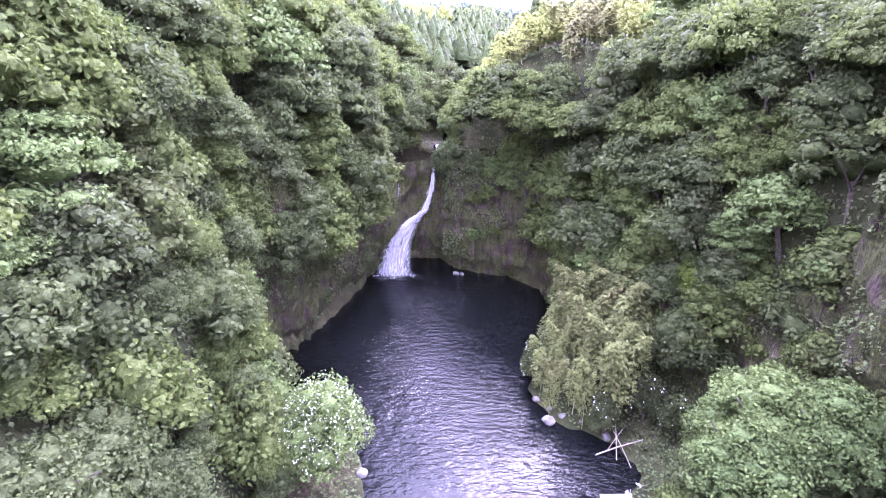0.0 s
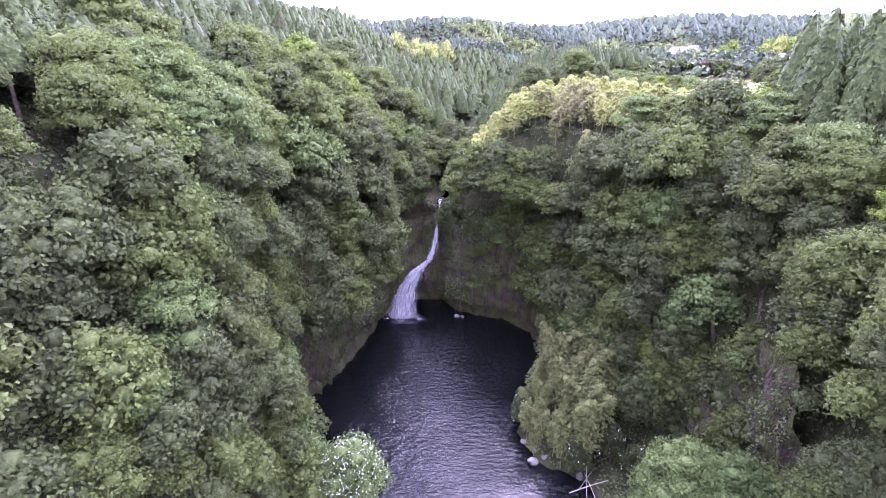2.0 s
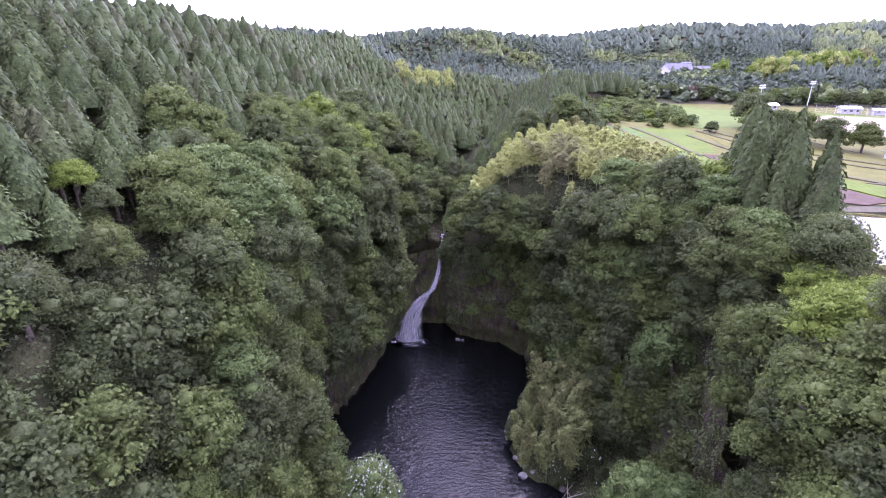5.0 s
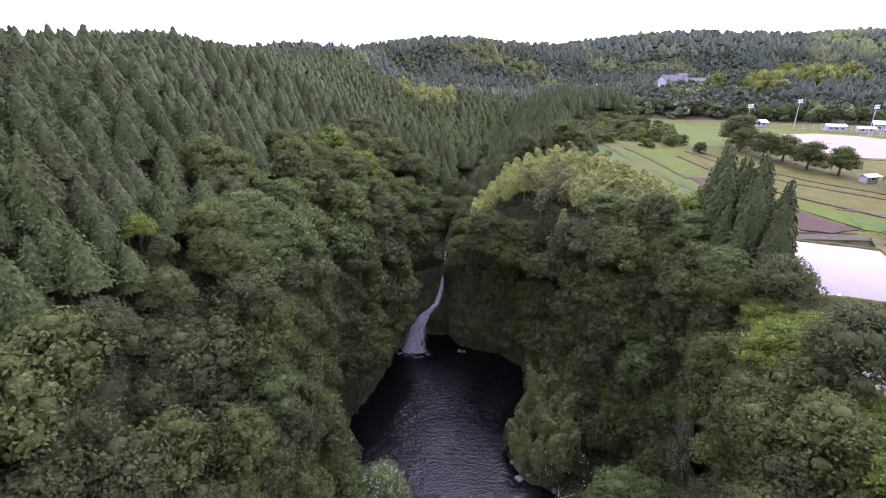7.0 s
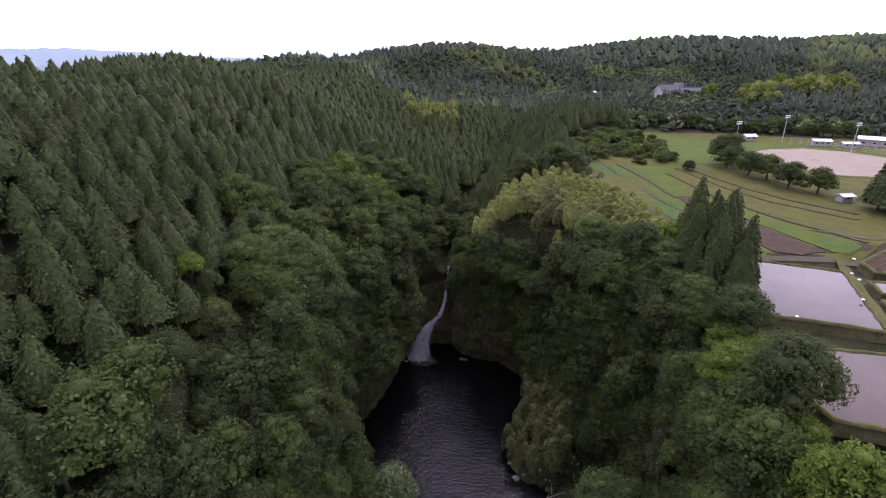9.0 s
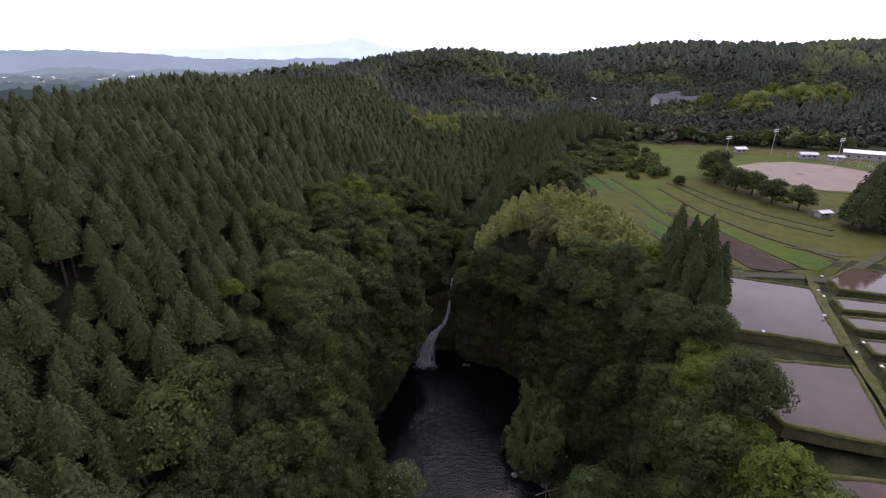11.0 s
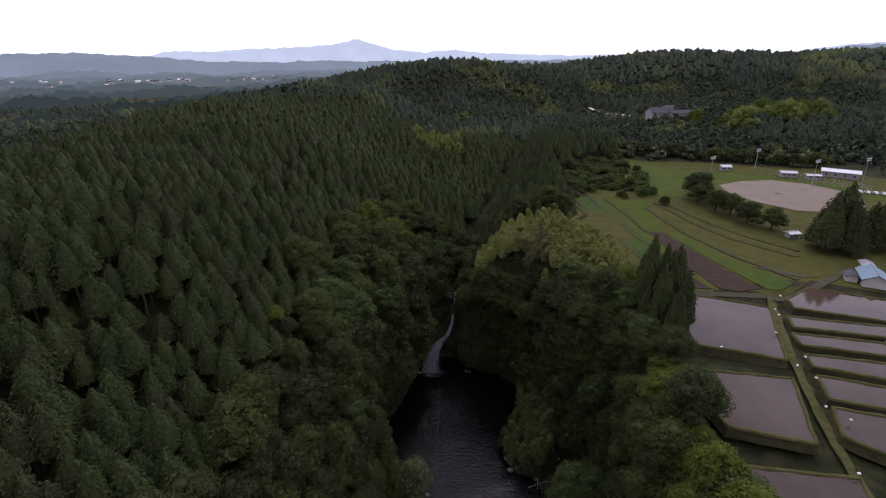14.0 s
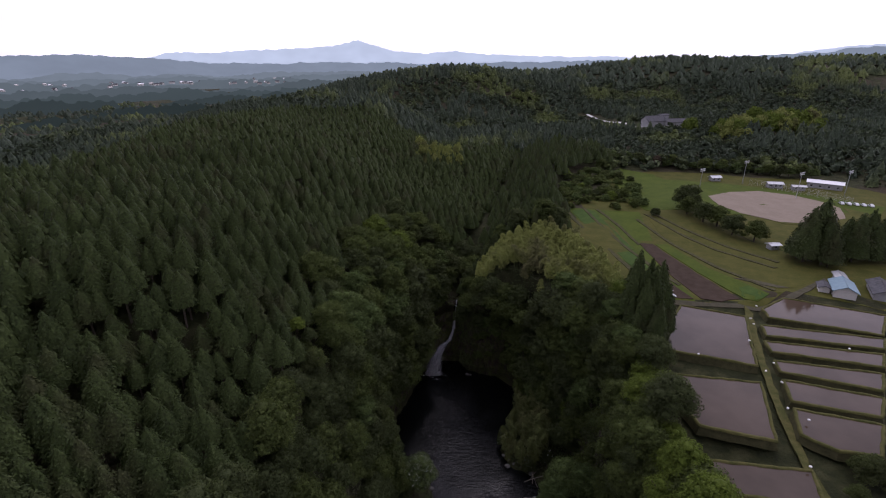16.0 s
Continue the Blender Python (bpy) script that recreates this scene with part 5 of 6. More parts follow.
PADDIES = [
    ([(76.5, 80.5), (61, 60), (60, 52.5), (82, 44.5), (94.5, 72.5)], 54.0),
    ([(57.5, 42.0), (54.5, 31), (55.5, 21.5), (70.5, 16.5), (79.8, 38.2)], 52.9),
    ([(51.5, 12.0), (48.5, 5.5), (54, 3), (70, -1), (73.5, 9.0)], 51.8),
    ([(103, 77.5), (101.5, 71.5), (130, 60.5), (141, 73), (115, 85.5)], 54.3),
    ([(96.5, 67.0), (94.3, 60.7), (124.4, 53), (129.2, 58.8)], 54.0),
    ([(92.2, 58.0), (90.9, 52.2), (117.4, 44.6), (122.6, 50.8)], 53.6),
    ([(89.2, 48.3), (87.9, 42.9), (109.1, 34.5), (115.4, 42.0)], 53.2),
    ([(86.4, 39.6), (83.3, 30.8), (101.1, 24.8), (107.6, 32.2)], 52.8),
    ([(82.3, 28.3), (78.0, 19.2), (83.0, 14.2), (91.3, 12.6), (99.8, 22.6)], 52.4),
]
for k, (poly, z) in enumerate(PADDIES):
    paddy(poly, z, 900 + k)


def lie(poly, lift, name, material_, label, step=4.0, seed=1):
    """A patch of field that follows the ground: a draped, slightly raised sheet with thickness."""
    pts = rough_edge(poly, step, 0.25, seed)
    bm = bmesh.new()
    vs = [bm.verts.new((x, y, 0)) for x, y in pts]
    f = bm.faces.new(vs)
    bmesh.ops.triangulate(bm, faces=[f])
    bmesh.ops.subdivide_edges(bm, edges=[e for e in bm.edges if e.calc_length() > 6], cuts=2, use_grid_fill=True)
    for v in bm.verts:
        v.co.z = float(land(v.co.x, v.co.y)) + lift
    ret = bmesh.ops.extrude_face_region(bm, geom=list(bm.faces))
    for v in ret["geom"]:
        if isinstance(v, bmesh.types.BMVert):
            v.co.z -= 0.35
    bmesh.ops.recalc_face_normals(bm, faces=bm.faces)
    return tagged(new(name, bm_mesh(name, bm, material_)), label, "field", kind="structure")


lie([(120, 92), (145, 78), (150, 60), (262, 40), (262, 205), (250, 235), (238, 252), (200, 264), (160, 272), (118, 282), (97, 250), (92, 215), (125, 186), (138, 142), (146, 140), (140, 102)], 0.05, "field_verge", DRY_GRASS, "rough grass round the farm and the ball ground", 8.0, 2)
lie([(52, 150), (60, 108), (73, 84), (98, 80), (104, 80), (120, 92), (140, 102), (146, 140), (137, 142), (124, 186), (101, 186), (92, 214), (64, 204)], 0.08, "field_meadow", DRY_GRASS, "rough grass terraces between the strips", 6.0, 3)
# dark terrace banks that follow the strips
for k, line in enumerate(([(57, 184), (60, 160), (66, 134), (69, 110)], [(68, 185), (71, 160), (75, 134), (78.5, 112), (82, 96)], [(75, 184), (80, 160), (82, 138)], [(97, 140), (104.7, 113.2), (115, 91.6)], [(92, 170), (97, 140)], [(99, 178), (106, 152), (114, 132), (128, 112)], [(103, 180), (112, 155), (121, 136), (133, 118)])):
    side = [(x + 1.5 + 0.5 * math.sin(3 * j), y + 0.7) for j, (x, y) in enumerate(line)]
    lie(line + side[::-1], 0.34 + 0.012 * k, "terrace_bank", BANK, "dark grassy terrace bank", 4.0, 30 + k)
lie([(59.6, 185.9), (97.5, 181.3), (90.8, 143.6), (84.5, 143.6), (82, 108), (84.1, 82.2), (73, 86), (70, 111.2), (67, 132.9)], 0.14, "grass_terrace", LAWN, "green grass terraces above the gorge rim", 5.0, 41)
lie([(97, 216), (102, 184), (121, 186), (160, 176), (205, 160), (236, 190), (214, 214), (200, 228), (158, 252), (118, 278), (108, 262)], 0.16, "lawn", LAWN, "mown green playing field", 6.0, 4)
lie([(149.6, 212.6), (167.1, 221.6), (185.8, 224.2), (200.6, 214.8), (207.5, 202.5), (210.5, 188.9), (201.6, 172.6), (179.9, 165.2), (164.7, 167.9), (151.6, 180.7), (146.6, 194.6)], 0.24, "infield", DIRT, "pale bare earth infield of a ball ground", 3.0, 5)
lie([(61.2, 181.4), (67.6, 184.0), (74.4, 137.2), (68.8, 134.1), (64, 158)], 0.24, "crop_strip", CROP, "bright green crop strip", 4.0, 6)
lie([(69.7, 184.0), (73.7, 181.4), (78.6, 132.9), (75, 133)], 0.26, "crop_strip", CROP, "bright green crop strip", 4.0, 7)
lie([(69.5, 129.4), (77.7, 130.6), (77.4, 111.2), (71.0, 111.2)], 0.24, "crop_strip", CROP, "bright green crop patch", 4.0, 16)
lie([(83.4, 140.4), (89.1, 139.1), (94.6, 106.4), (99.2, 85.3), (91.2, 83.0), (85.5, 85.2), (83.0, 108.3)], 0.28, "ploughed_strip", SOIL, "ploughed dark brown earth strip", 3.0, 8)
lie([(90.0, 139.1), (95.7, 139.1), (101.8, 111.2), (112.7, 89.2), (105.4, 84.2), (100.9, 85.3), (95.6, 106.4)], 0.26, "grass_strip", LAWN, "yellow-green strip of young crop", 3.0, 9)
lie([(99.8, 177.0), (117.5, 185.7), (126.8, 157.4), (135.6, 143.6), (131.1, 114.8), (124.0, 94.1), (117.8, 93.3), (104.7, 113.2), (96.8, 139.1)], 0.18, "dry_meadow", DRY_GRASS, "yellowing dry grass meadow", 4.0, 10)
lie([(106.9, 102.8), (118.3, 94.1), (122.8, 94.1), (112.0, 101.9)], 0.3, "dry_strip", TRACK, "narrow strip with grey sheeting", 3.0, 11)
lie([(103.7, 94.1), (108.5, 95.8), (111.3, 88.4), (105.2, 84.8), (101.4, 86.8)], 0.34, "crop_strip", CROP, "small bright green crop patch", 3.0, 17)
lie([(70, 100), (76.5, 86), (83, 85), (78, 108), (73, 107)], 0.22, "vegetable_plot", SOIL, "small vegetable plot with plastic sheets", 3.0, 12)
lie([(98, 80), (99, 76), (94.5, 66), (87.5, 50), (80.8, 30), (76, 12), (73, -4), (71, -4), (74, 12), (79, 31), (85.5, 50), (92.5, 68), (96, 75)], 0.9, "farm_lane", BUND, "grassy lane between the paddies", 3.0, 13)
lie([(70, 86), (84, 83), (103, 80.5), (121, 90), (136, 99), (142, 103), (141, 100), (122, 87.5), (104, 78.5), (84, 81), (69, 84)], 0.3, "farm_lane", TRACK, "pale farm track along the paddies", 3.0, 14)
lie([(160, 172), (202, 155), (232, 160), (212, 190), (207, 172), (180, 162), (166, 165)], 0.2, "outfield", DRY_GRASS, "dry yellow grass round the ball ground", 4.0, 15)

# white sheets on the vegetable plot
for x, y, a in ((73.5, 101, 20), (75.5, 98, 20), (77, 93, 20), (74.5, 90, 15), (76.5, 88.5, 15)):
    me = box_mesh("plastic_tunnel", PLASTIC, -0.45, -2.4, 0, 0.45, 2.4, 0.45, 0.2)
    ob = new("plastic_tunnel", me)
    ob.matrix_basis = Matrix.LocRotScale((x, y, float(land(x, y)) + 0.2), Euler((0, 0, radians(a))), (1, 1, 1))
    tagged(ob, "low white plastic sheet tunnel on the vegetable plot", "plant tunnel", "plastic tunnels")

# sacks and boxes on the bunds
SACK = bmesh.new()
bmesh.ops.create_icosphere(SACK, subdivisions=2, radius=0.5)
for v in SACK.verts:
    v.co = Vector((v.co.x * 1.1, v.co.y * 0.8, max(v.co.z, -0.25) * 0.7 + 0.05 * math.sin(7 * v.co.x + 5 * v.co.y)))
SACK_ME = bm_mesh("sack", SACK, FLOAT, True)
for x, y, z in ((68, 49.5, 54.4), (86.5, 56.5, 54.6), (94.5, 70, 54.6), (93.5, 66.5, 54.6), (83, 42, 53.9), (84.2, 37, 53.9), (79.5, 27, 53.6), (87.5, 45.8, 53.9), (114, 53, 54.1), (73, 9, 52.9), (101, 78, 55.0), (82, 23, 53.4)):
    ob = new("sack", SACK_ME)
    ob.matrix_basis = Matrix.LocRotScale((x, y, z + 0.1), Euler((0, 0, RNG.uniform(0, 6))), (0.7, 0.7, 0.7))
    tagged(ob, "white sack lying on a paddy bund", "sack", "sacks on the bunds")


# ---- buildings ----
def roof_slope(w, d, z, rise, over, material_, side, thick=0.25):
    """One slope of a gabled roof as a slab, eaves to ridge, ridge along x."""
    bm = bmesh.new()
    hw, hd = w / 2 + over, d / 2 + over
    low = z - over * rise / (d / 2)
    a = [Vector((-hw, side * hd, low)), Vector((hw, side * hd, low)), Vector((hw, 0, z + rise)), Vector((-hw, 0, z + rise))]
    lo = [bm.verts.new(p) for p in a]
    hi = [bm.verts.new(p + Vector((0, 0, thick))) for p in a]
    bm.faces.new(lo)
    bm.faces.new(hi)
    for k in range(4):
        bm.faces.new((lo[k], lo[(k + 1) % 4], hi[(k + 1) % 4], hi[k]))
    bmesh.ops.recalc_face_normals(bm, faces=bm.faces)
    return bm_mesh("roof", bm, material_)


def house(x, y, turn, w, d, h, rise, roof, wall, name, label, windows=3, base=None):
    thing = tagged(new(name), label, "building")
    part("wall", box_mesh("wall", wall, -w / 2, -d / 2, -1.0, w / 2, d / 2, h, 0.05), thing)
    for s in (-1, 1):
        bm = bmesh.new()
        q = [bm.verts.new(p) for p in ((s * w / 2 * 0.995, -d / 2, h), (s * w / 2 * 0.995, d / 2, h), (s * w / 2 * 0.995, 0, h + rise))]
        q2 = [bm.verts.new((v.co.x - s * 0.15, v.co.y, v.co.z)) for v in q]
        bm.faces.new(q)
        bm.faces.new(q2)
        for k in range(3):
            bm.faces.new((q[k], q[(k + 1) % 3], q2[(k + 1) % 3], q2[k]))
        bmesh.ops.recalc_face_normals(bm, faces=bm.faces)
        part("gable", bm_mesh("gable", bm, wall), thing)
        part("roof", roof_slope(w, d, h, rise, 0.7, roof, s), thing)
    vs, fs = tube([(-w / 2 - 0.75, 0, h + rise + 0.28), (w / 2 + 0.75, 0, h + rise + 0.28)], [0.14, 0.14], 6)
    part("ridge_cap", mesh_from("ridge_cap", vs, fs, roof), thing)
    for k in range(windows):
        u = -w / 2 + w * (k + 0.5) / windows
        for side in (-1, 1):
            win = part("window", box_mesh("window", WALL_PALE, u - 0.75, side * (d / 2 + 0.04) - 0.04, 0.9, u + 0.75, side * (d / 2 + 0.04) + 0.04, 2.1, 0.01), thing, "framed window")
            part("pane", box_mesh("pane", GLASS, u - 0.65, side * (d / 2 + 0.09) - 0.02, 1.0, u + 0.65, side * (d / 2 + 0.09) + 0.02, 2.0, 0.005), win)
    part("door", box_mesh("door", WALL_GREY, w / 2 - 0.02, -0.5, 0.0, w / 2 + 0.06, 0.5, 2.05, 0.01), thing, "grey door")
    thing.matrix_basis = Matrix.LocRotScale((x, y, float(land(x, y)) + 0.15 if base is None else base), Euler((0, 0, radians(turn))), (1, 1, 1))
    return thing


house(139, 90, 62, 10, 6.6, 2.7, 1.7, ROOF_BLUE, WALL_PALE, "farmhouse", "farmhouse with a weathered blue-grey gabled roof")
house(152, 89, 60, 13, 6, 2.4, 1.5, ROOF_DARK, WALL_GREY, "barn", "low barn with a dark tiled roof")
house(146, 101, 65, 6, 3, 2.0, 0.5, STEEL, WALL_GREY, "shed", "small shed with a white metal roof")
house(134, 92.5, 62, 4.5, 3.2, 1.9, 0.6, ROOF_DARK, WALL_PALE, "lean_to_shed", "grey lean-to shed in front of the farmhouse")
house(141, 134.5, 10, 4.2, 3, 2.1, 0.4, STEEL, WALL_GREY, "shed", "small corrugated field shed beside the track", 1)
house(231, 231, -35, 18, 7, 3.4, 1.0, ROOF_WHITE, WALL_GREY, "clubhouse", "long open building with a white metal roof", 4)
house(172, 250, 5, 6, 4, 2.5, 0.8, STEEL, WALL_GREY, "changing_hut", "grey hut at the edge of the playing field", 2)
house(201, 233, -12, 8, 4.5, 2.6, 0.7, STEEL, WALL_GREY, "changing_hut", "grey dugout hut behind the infield", 3)
house(212, 227, -12, 7, 3.5, 2.2, 0.5, STEEL, WALL_GREY, "changing_hut", "low grey hut beside the infield", 2)
house(205, 447, 12, 20, 14, 8, 4.5, ROOF_DARK, WALL_GREY, "large_house", "large grey house with dark roofs in the woods", 5)
house(226, 444, 4, 22, 11, 5, 2.5, ROOF_DARK, WALL_GREY, "annex", "long grey annex beside the large house", 5)
house(218, 456, 4, 8, 8, 11, 1.0, ROOF_DARK, WALL_GREY, "stair_tower", "small grey block above the annex roof", 1)


def floodlight(x, y, height):
    thing = tagged(new("floodlight_mast"), "tall steel floodlight mast with a bank of lamps", "floodlight", "floodlights round the ball ground")
    vs, fs = tube([(0, 0, -0.5), (0, 0, height * 0.5), (0, 0, height)], [0.24, 0.18, 0.12], 8)
    part("pole", mesh_from("pole", vs, fs, STEEL, True), thing)
    for k in range(2):
        part("crossarm", box_mesh("crossarm", STEEL, -2.0, -0.08, height - 0.3 - 1.0 * k, 2.0, 0.08, height - 0.16 - 1.0 * k, 0.01), thing)
        for j in range(4):
            u = -1.6 + 1.07 * j
            part("lamp_head", box_mesh("lamp_head", LAMP, u - 0.32, -0.42, height - 0.5 - 1.0 * k, u + 0.32, 0.05, height + 0.1 - 1.0 * k, 0.1), thing, "square floodlight lamp")
    thing.matrix_basis = Matrix.LocRotScale((x, y, float(land(x, y))), Euler((0, 0, radians(25))), (1, 1, 1))


for x, y, h in ((148.5, 222, 14.5), (186, 242, 15), (198.5, 208, 15.5), (231, 214, 15)):
    floodlight(x, y, h)


def net_fence(pts, height):
    thing = tagged(new("backstop_fence"), "tall grey net fence behind the infield", "fence")
    pts = resample(pts, 4.0)[:-1]
    for k, (x, y) in enumerate(pts):
        z = float(land(x, y))
        vs, fs = tube([(x, y, z - 0.3), (x, y, z + height)], [0.06, 0.05], 6)
        part("post", mesh_from("post", vs, fs, STEEL, True), thing)
        if k:
            x0, y0 = pts[k - 1]
            z0 = float(land(x0, y0))
            if math.hypot(x - x0, y - y0) < 6:
                for j in range(5):
                    h = height * (j + 1) / 5 - 0.05
                    vs, fs = tube([(x0, y0, z0 + h), (x, y, z + h)], [0.025, 0.025], 4)
                    part("rail", mesh_from("rail", vs, fs, STEEL, True), thing)


net_fence([(188, 238), (206, 224), (216, 208), (222, 196)], 4.0)


def parked_car(x, y, turn):
    thing = tagged(new("car"), "white parked car beside the clubhouse", "car", "parked cars")
    prof = [(-2.1, 0.35), (-2.1, 0.85), (-1.7, 0.95), (-1.2, 1.45), (0.6, 1.48), (1.2, 0.98), (2.0, 0.85), (2.1, 0.35)]
    bm = bmesh.new()
    a = [bm.verts.new((u, -0.8, h)) for u, h in prof]
    b = [bm.verts.new((u, 0.8, h)) for u, h in prof]
    bm.faces.new(a)
    bm.faces.new(b[::-1])
    for k in range(len(prof)):
        bm.faces.new((a[k], b[k], b[(k + 1) % len(prof)], a[(k + 1) % len(prof)]))
    bmesh.ops.recalc_face_normals(bm, faces=bm.faces)
    bmesh.ops.bevel(bm, geom=list(bm.edges), offset=0.06, segments=1, affect="EDGES")
    part("body", bm_mesh("body", bm, CAR_PAINT), thing)
    part("window", box_mesh("window", GLASS, -1.15, -0.83, 1.0, 0.65, 0.83, 1.36, 0.03), thing, "dark car window")
    for u in (-1.3, 1.3):
        for s in (-1, 1):
            vs, fs = tube([(u, s * 0.66, 0.31), (u, s * 0.84, 0.31)], [0.31, 0.31], 12)
            n = len(vs)
            fs += [tuple(range(12)), tuple(range(12, 24))]
            part("wheel", mesh_from("wheel", vs, fs, TYRE), thing)
    thing.matrix_basis = Matrix.LocRotScale((x, y, float(land(x, y)) + 0.05), Euler((0, 0, radians(turn))), (1, 1, 1))


for k in range(5):
    parked_car(216 + 3.2 * k, 196 - 1.2 * k, 75)

# the small road through the far woods
lie([(176, 600), (180, 600), (186, 520), (192, 462), (200, 440), (194, 440), (187, 460), (181, 520)], 3.0, "forest_road", ROAD, "pale road cut through the woods", 12.0, 20)

# trees in a row on the playing field's edge, bushes along the terraces
for k, (x, y, s) in enumerate(((125, 186, 1.75), (122, 179, 1.2), (125.5, 168, 1.3), (129.5, 162, 1.3), (131.5, 151, 1.3), (137.8, 143.6, 1.25))):
    plant("broad" if k % 2 else "glossy", x, y, float(land(x, y)) + 8.2 * s, s, False)
for k in range(12):
    t = k / 11
    x, y = 64 + 38 * t + RNG.uniform(-6, 6), 236 - 44 * t + RNG.uniform(-22, 22)
    s = float(RNG.uniform(0.4, 0.85))
    plant(("broad", "glossy", "fresh")[k % 3], x, y, float(land(x, y)) + 7.8 * s, s, False)
for k in range(30):
    x = 104 + 135 * k / 29 + RNG.uniform(-3, 3)
    y = float(np.interp(x, [97, 118, 160, 200, 240], [268, 290, 280, 268, 250])) + RNG.uniform(-2, 5)
    s = float(RNG.uniform(0.7, 1.2))
    tree = plant(("broad", "glossy", "pale")[k % 3], x, y, float(land(x, y)) + 8.5 * s, s, False)
    if k == 9:
        for child in tree.children:
            if child.name.startswith("crown"):
                child.data = child.data.copy()
                child.data.materials[0] = RUSSET
        tree["label"] = "russet-leaved tree at the field's edge"
for x, y, s in ((86, 9, 0.85), (91, 5, 0.9), (80, 4, 0.5), (62, -3, 0.6), (58, 0, 0.5), (96, 8, 0.8)):
    plant("broad", x, y, float(land(x, y)) + 8.0 * s, s, False)


# ---- the shore of the pool ----
def boulder(x, y, z, size, seed, label="pale rounded boulder in the shallows", material_=None):
    bm = bmesh.new()
    bmesh.ops.create_icosphere(bm, subdivisions=3, radius=1.0)
    r = np.random.default_rng(seed)
    ax = r.uniform(0.7, 1.15, 3)
    for v in bm.verts:
        n1 = noise.noise(v.co * 1.3 + Vector((seed, 0, 0)))
        n2 = noise.noise(v.co * 3.1 + Vector((0, seed, 0)))
        v.co = Vector((v.co.x * ax[0], v.co.y * ax[1], v.co.z * ax[2] * 0.8)) * (size * (1 + 0.35 * n1 + 0.14 * n2))
    ob = new("boulder", bm_mesh("boulder", bm, material_ or BOULDER, True))
    ob.matrix_basis = Matrix.LocRotScale((x, y, z), Euler((0, 0, r.uniform(0, 6))), (1, 1, 1))
    tagged(ob, label, "boulder", "boulders on the shore")


for k, (x, y, z, size) in enumerate(((-3.6, 130.5, 30.6, 1.2), (0.8, 130.6, 30.4, 1.3), (-5.0, 132.5, 30.8, 1.5), (2.2, 132.8, 30.8, 1.4), (-1.4, 135.5, 31.2, 1.0), (16.6, 61.2, 0.25, 1.0), (19.2, 62.4, 0.2, 0.8), (21.4, 60.9, 0.2, 0.5), (15.6, 66.5, 0.1, 0.6), (17.3, 64.0, 0.2, 0.5), (24.5, 57.6, 0.4, 0.7), (-11.2, 51, 0.0, 0.9), (-11.0, 46.5, -0.1, 0.7), (3.4, 117.4, 0.2, 0.8), (5.0, 117.2, 0.1, 0.5))):
    if k < 5:
        boulder(*nearer(x, y, z), size, 60 + k, "dark wet stone at the lip of the fall", ROCK)
    else:
        boulder(*nearer(x, y, z), size, 60 + k)


def fallen_pole(a, b, r, material_=DEADWOOD, label="bleached fallen bamboo pole over the water's edge"):
    a, b = nearer(*a), nearer(*b)
    vs, fs = tube([a, tuple((Vector(a) + Vector(b)) / 2 + Vector((0, 0, 0.15))), b], [r, r * 0.9, r * 0.6], 6)
    tagged(new("fallen_bamboo", mesh_from("fallen_bamboo", vs, fs, material_, True)), label, "bamboo", "fallen poles")


fallen_pole((-5.5, 130.2, 32.4), (2.8, 130.6, 32.8), 0.12, BARK, "dark fallen pole across the lip of the fall")
fallen_pole((-4.5, 129.6, 31.4), (1.0, 131.4, 32.4), 0.15, BARK, "dark fallen pole across the lip of the fall")
fallen_pole((21.6, 53.4, 1.0), (28.6, 54.8, 2.4), 0.09)
fallen_pole((24.5, 53.0, 0.4), (25.3, 57.5, 4.5), 0.07)
fallen_pole((23.8, 55.0, 0.2), (26.8, 57.0, 3.0), 0.06)
fallen_pole((20.3, 62.0, 0.3), (20.9, 62.4, 4.8), 0.07)
fallen_pole((26.0, 51.5, 0.5), (24.4, 55.2, 3.6), 0.06)


def build_weir():
    thing = tagged(new("weir"), "low concrete weir with white water spilling over", "weir")
    part("sill", box_mesh("sill", CONCRETE, 20.5, 46.2, -1.5, 25.4, 47.6, 0.12, 0.1), thing)
    part("apron", box_mesh("apron", CONCRETE, 19.0, 42.0, -2.2, 23.6, 46.2, -0.1, 0.1), thing, "flat concrete apron")
    part("spill", ribbon("spill", [(24.2, 48.2, 0.16), (24.4, 47.2, 0.2), (24.7, 46.2, -0.3), (25.0, 45.0, -1.4)], [1.1, 1.1, 1.2, 1.4], (1, 0.2), FALL, 51, 8, 20, 0.1), thing, "white spilling water")
    part("spill", ribbon("spill", [(25.9, 49.2, 0.4), (26.2, 48.4, 0.4), (26.5, 47.5, -0.1), (26.7, 46.6, -0.9)], [0.7, 0.7, 0.8, 0.9], (1, 0.2), FALL, 57, 8, 20, 0.1), thing, "white spilling water")
    thing.matrix_basis = Matrix.LocRotScale(nearer(0, 0, 0), None, (0.934, 0.934, 0.934))


build_weir()


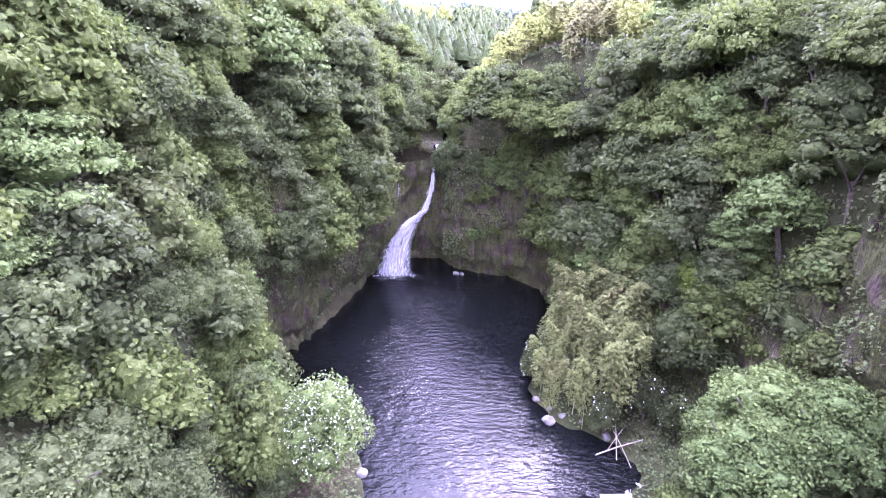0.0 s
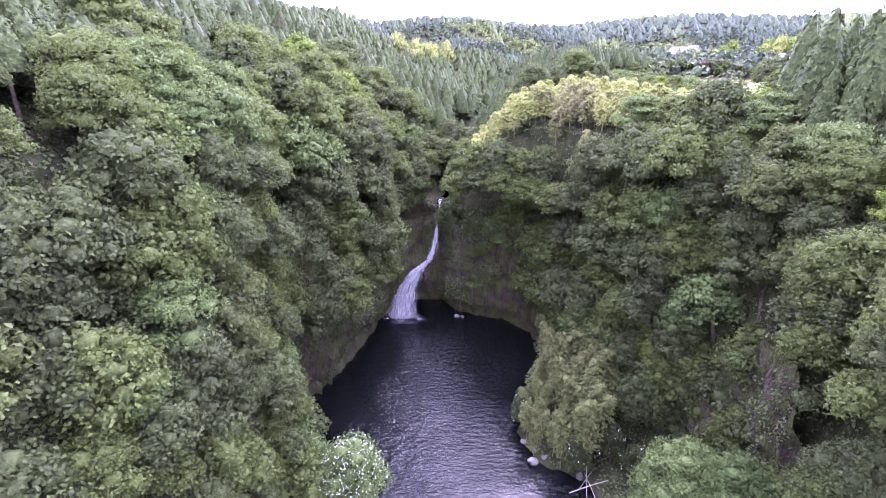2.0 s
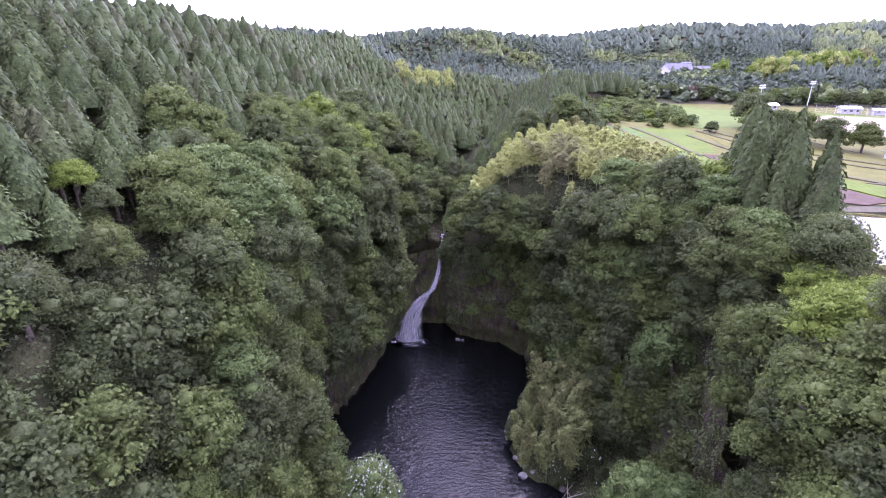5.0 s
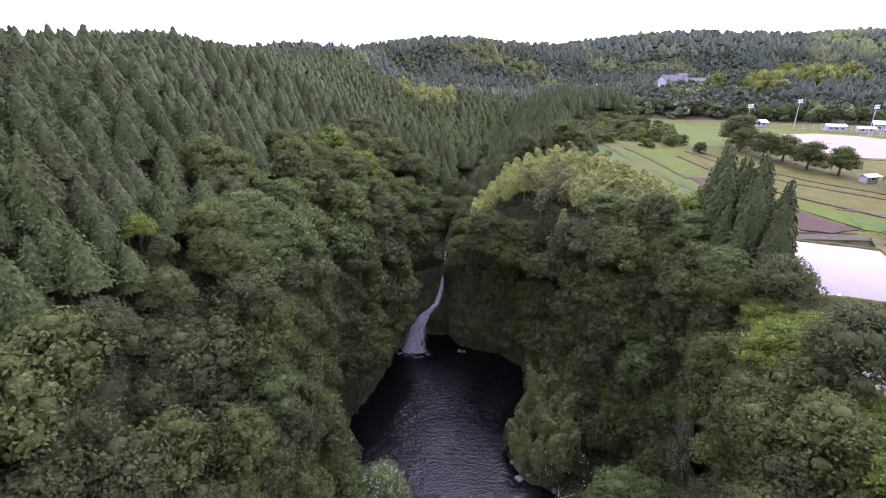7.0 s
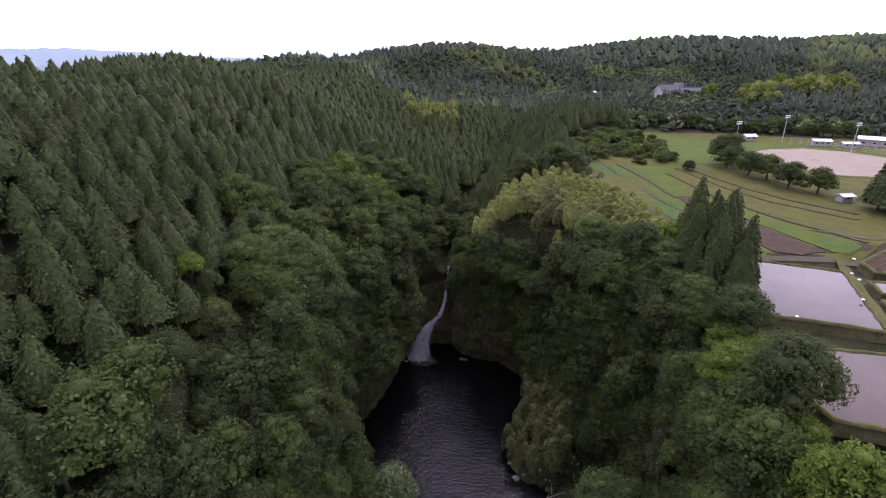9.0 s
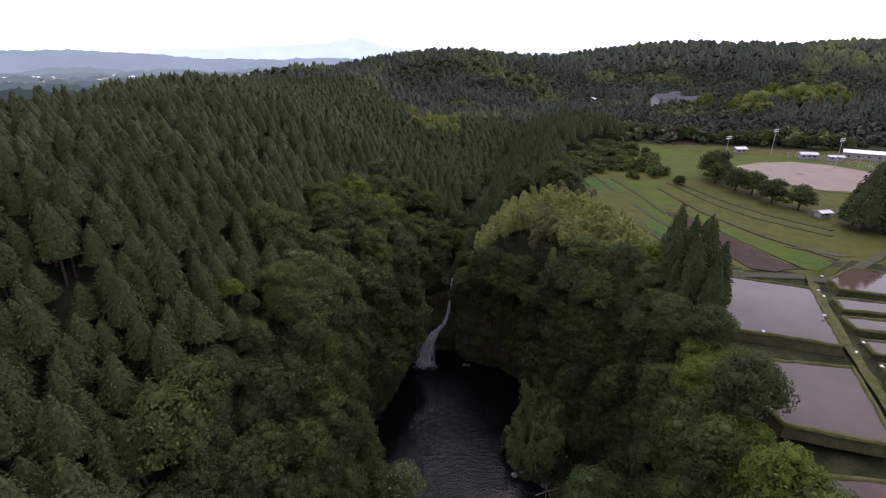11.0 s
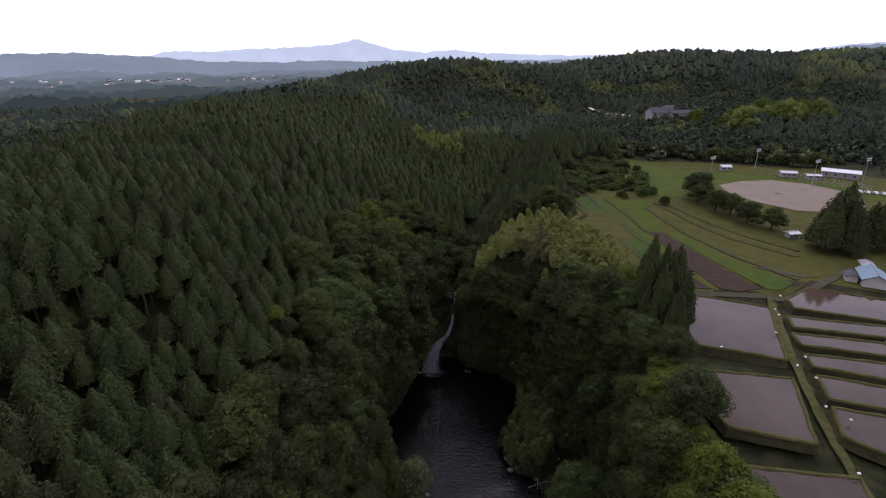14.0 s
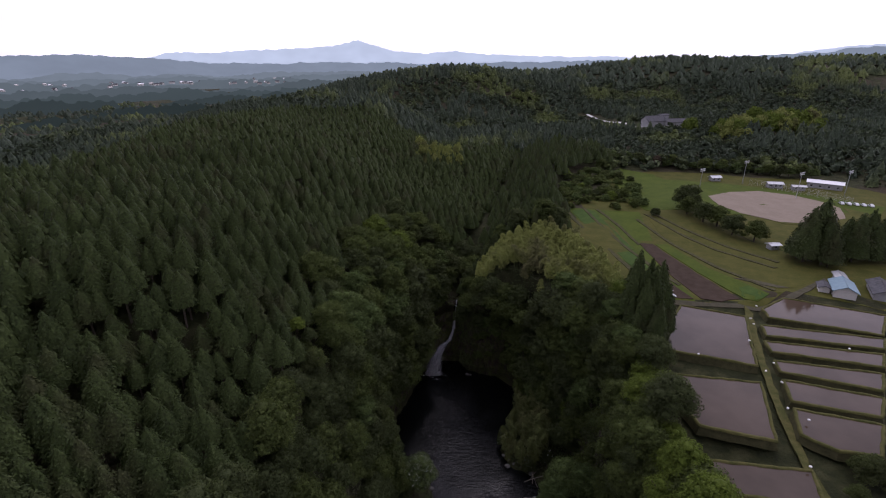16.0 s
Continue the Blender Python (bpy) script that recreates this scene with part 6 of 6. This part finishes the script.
# ---- far distance ----
def ridge(name, radius, skyline, base, material_, label, seed, jag, near_by=420):
    """A far range of hills: a sloping sheet with a broken skyline and a back side. skyline: degrees east of north, height."""
    n = 900
    deg = np.linspace(skyline[0][0], skyline[-1][0], n)
    h = np.interp(deg, [q[0] for q in skyline], [q[1] for q in skyline])
    h = h + jag * (value_noise(deg, deg * 0, 3.2, seed) + 0.5 * value_noise(deg, deg * 0, 1.2, seed + 1) + 0.45 * value_noise(deg, deg * 0, 0.45, seed + 2) + 0.3 * value_noise(deg, deg * 0, 0.2, seed + 3))
    ang = np.radians(deg)
    vs = []
    for f, r in ((0.0, radius - near_by), (0.55, radius - near_by * 0.4), (1.0, radius), (0.0, radius + 160)):
        for k in range(n):
            vs.append((r * math.sin(ang[k]), r * math.cos(ang[k]), base + (h[k] - base) * f))
    idx = np.arange(4 * n).reshape(4, n)
    faces = np.stack([idx[:-1, :-1], idx[:-1, 1:], idx[1:, 1:], idx[1:, :-1]], -1).reshape(-1, 4)
    tagged(new(name, mesh_from(name, vs, faces, material_, True)), label, "hills", kind="structure")


# haze painted as emission, paler and bluer with each farther range
HAZE_NEAR, HAZE_FAR = haze_backdrop_material("painted_haze_hills", (0.5, 0.62, 0.68)), haze_backdrop_material("painted_haze_mountains", (1.2, 1.42, 1.55))
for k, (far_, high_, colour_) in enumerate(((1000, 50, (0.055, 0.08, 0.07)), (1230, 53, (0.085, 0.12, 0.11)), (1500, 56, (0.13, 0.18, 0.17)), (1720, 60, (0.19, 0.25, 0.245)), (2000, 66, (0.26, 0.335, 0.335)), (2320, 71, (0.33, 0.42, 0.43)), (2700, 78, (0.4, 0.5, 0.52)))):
    ridge("backdrop_woods", far_, [(d, high_ + 7 * math.sin(d * 0.31 + 2.1 * k) + 4 * math.sin(d * 0.83 + k)) for d in range(-75, 76, 3)], 20, haze_backdrop_material("painted_haze_plain_woods", colour_), "hazy wooded rises on the plain", 15 + 4 * k, 8, 170)
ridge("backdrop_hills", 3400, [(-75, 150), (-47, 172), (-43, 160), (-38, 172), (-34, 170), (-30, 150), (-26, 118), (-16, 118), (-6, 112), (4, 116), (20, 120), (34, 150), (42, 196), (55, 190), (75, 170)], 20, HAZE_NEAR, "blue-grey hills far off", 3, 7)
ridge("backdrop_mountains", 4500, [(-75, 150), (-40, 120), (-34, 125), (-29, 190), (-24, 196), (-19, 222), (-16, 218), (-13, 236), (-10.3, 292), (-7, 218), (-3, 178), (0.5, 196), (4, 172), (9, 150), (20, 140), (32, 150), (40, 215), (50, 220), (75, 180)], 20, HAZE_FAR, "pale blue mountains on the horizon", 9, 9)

# the town on the plain
for k in range(44):
    a = radians(RNG.uniform(-1.5, 1.5) + (-43 + 1.3 * (k % 9), -24 + 1.1 * (k % 8), -34 + 0.9 * (k % 7))[k % 3])
    r = 1755 + 50 * (k % 5) + 35 * (k % 7)
    house(r * math.sin(a), r * math.cos(a), 30 * k % 180, 10 + 4 * (k % 3), 8, 4, 2.5, (ROOF_WHITE, ROOF_DARK, ROOF_DARK, WALL_PALE)[k % 4], WALL_PALE, "town_house", "small pale house in the far town", 1, 52 + (r - 1500) * 0.018)
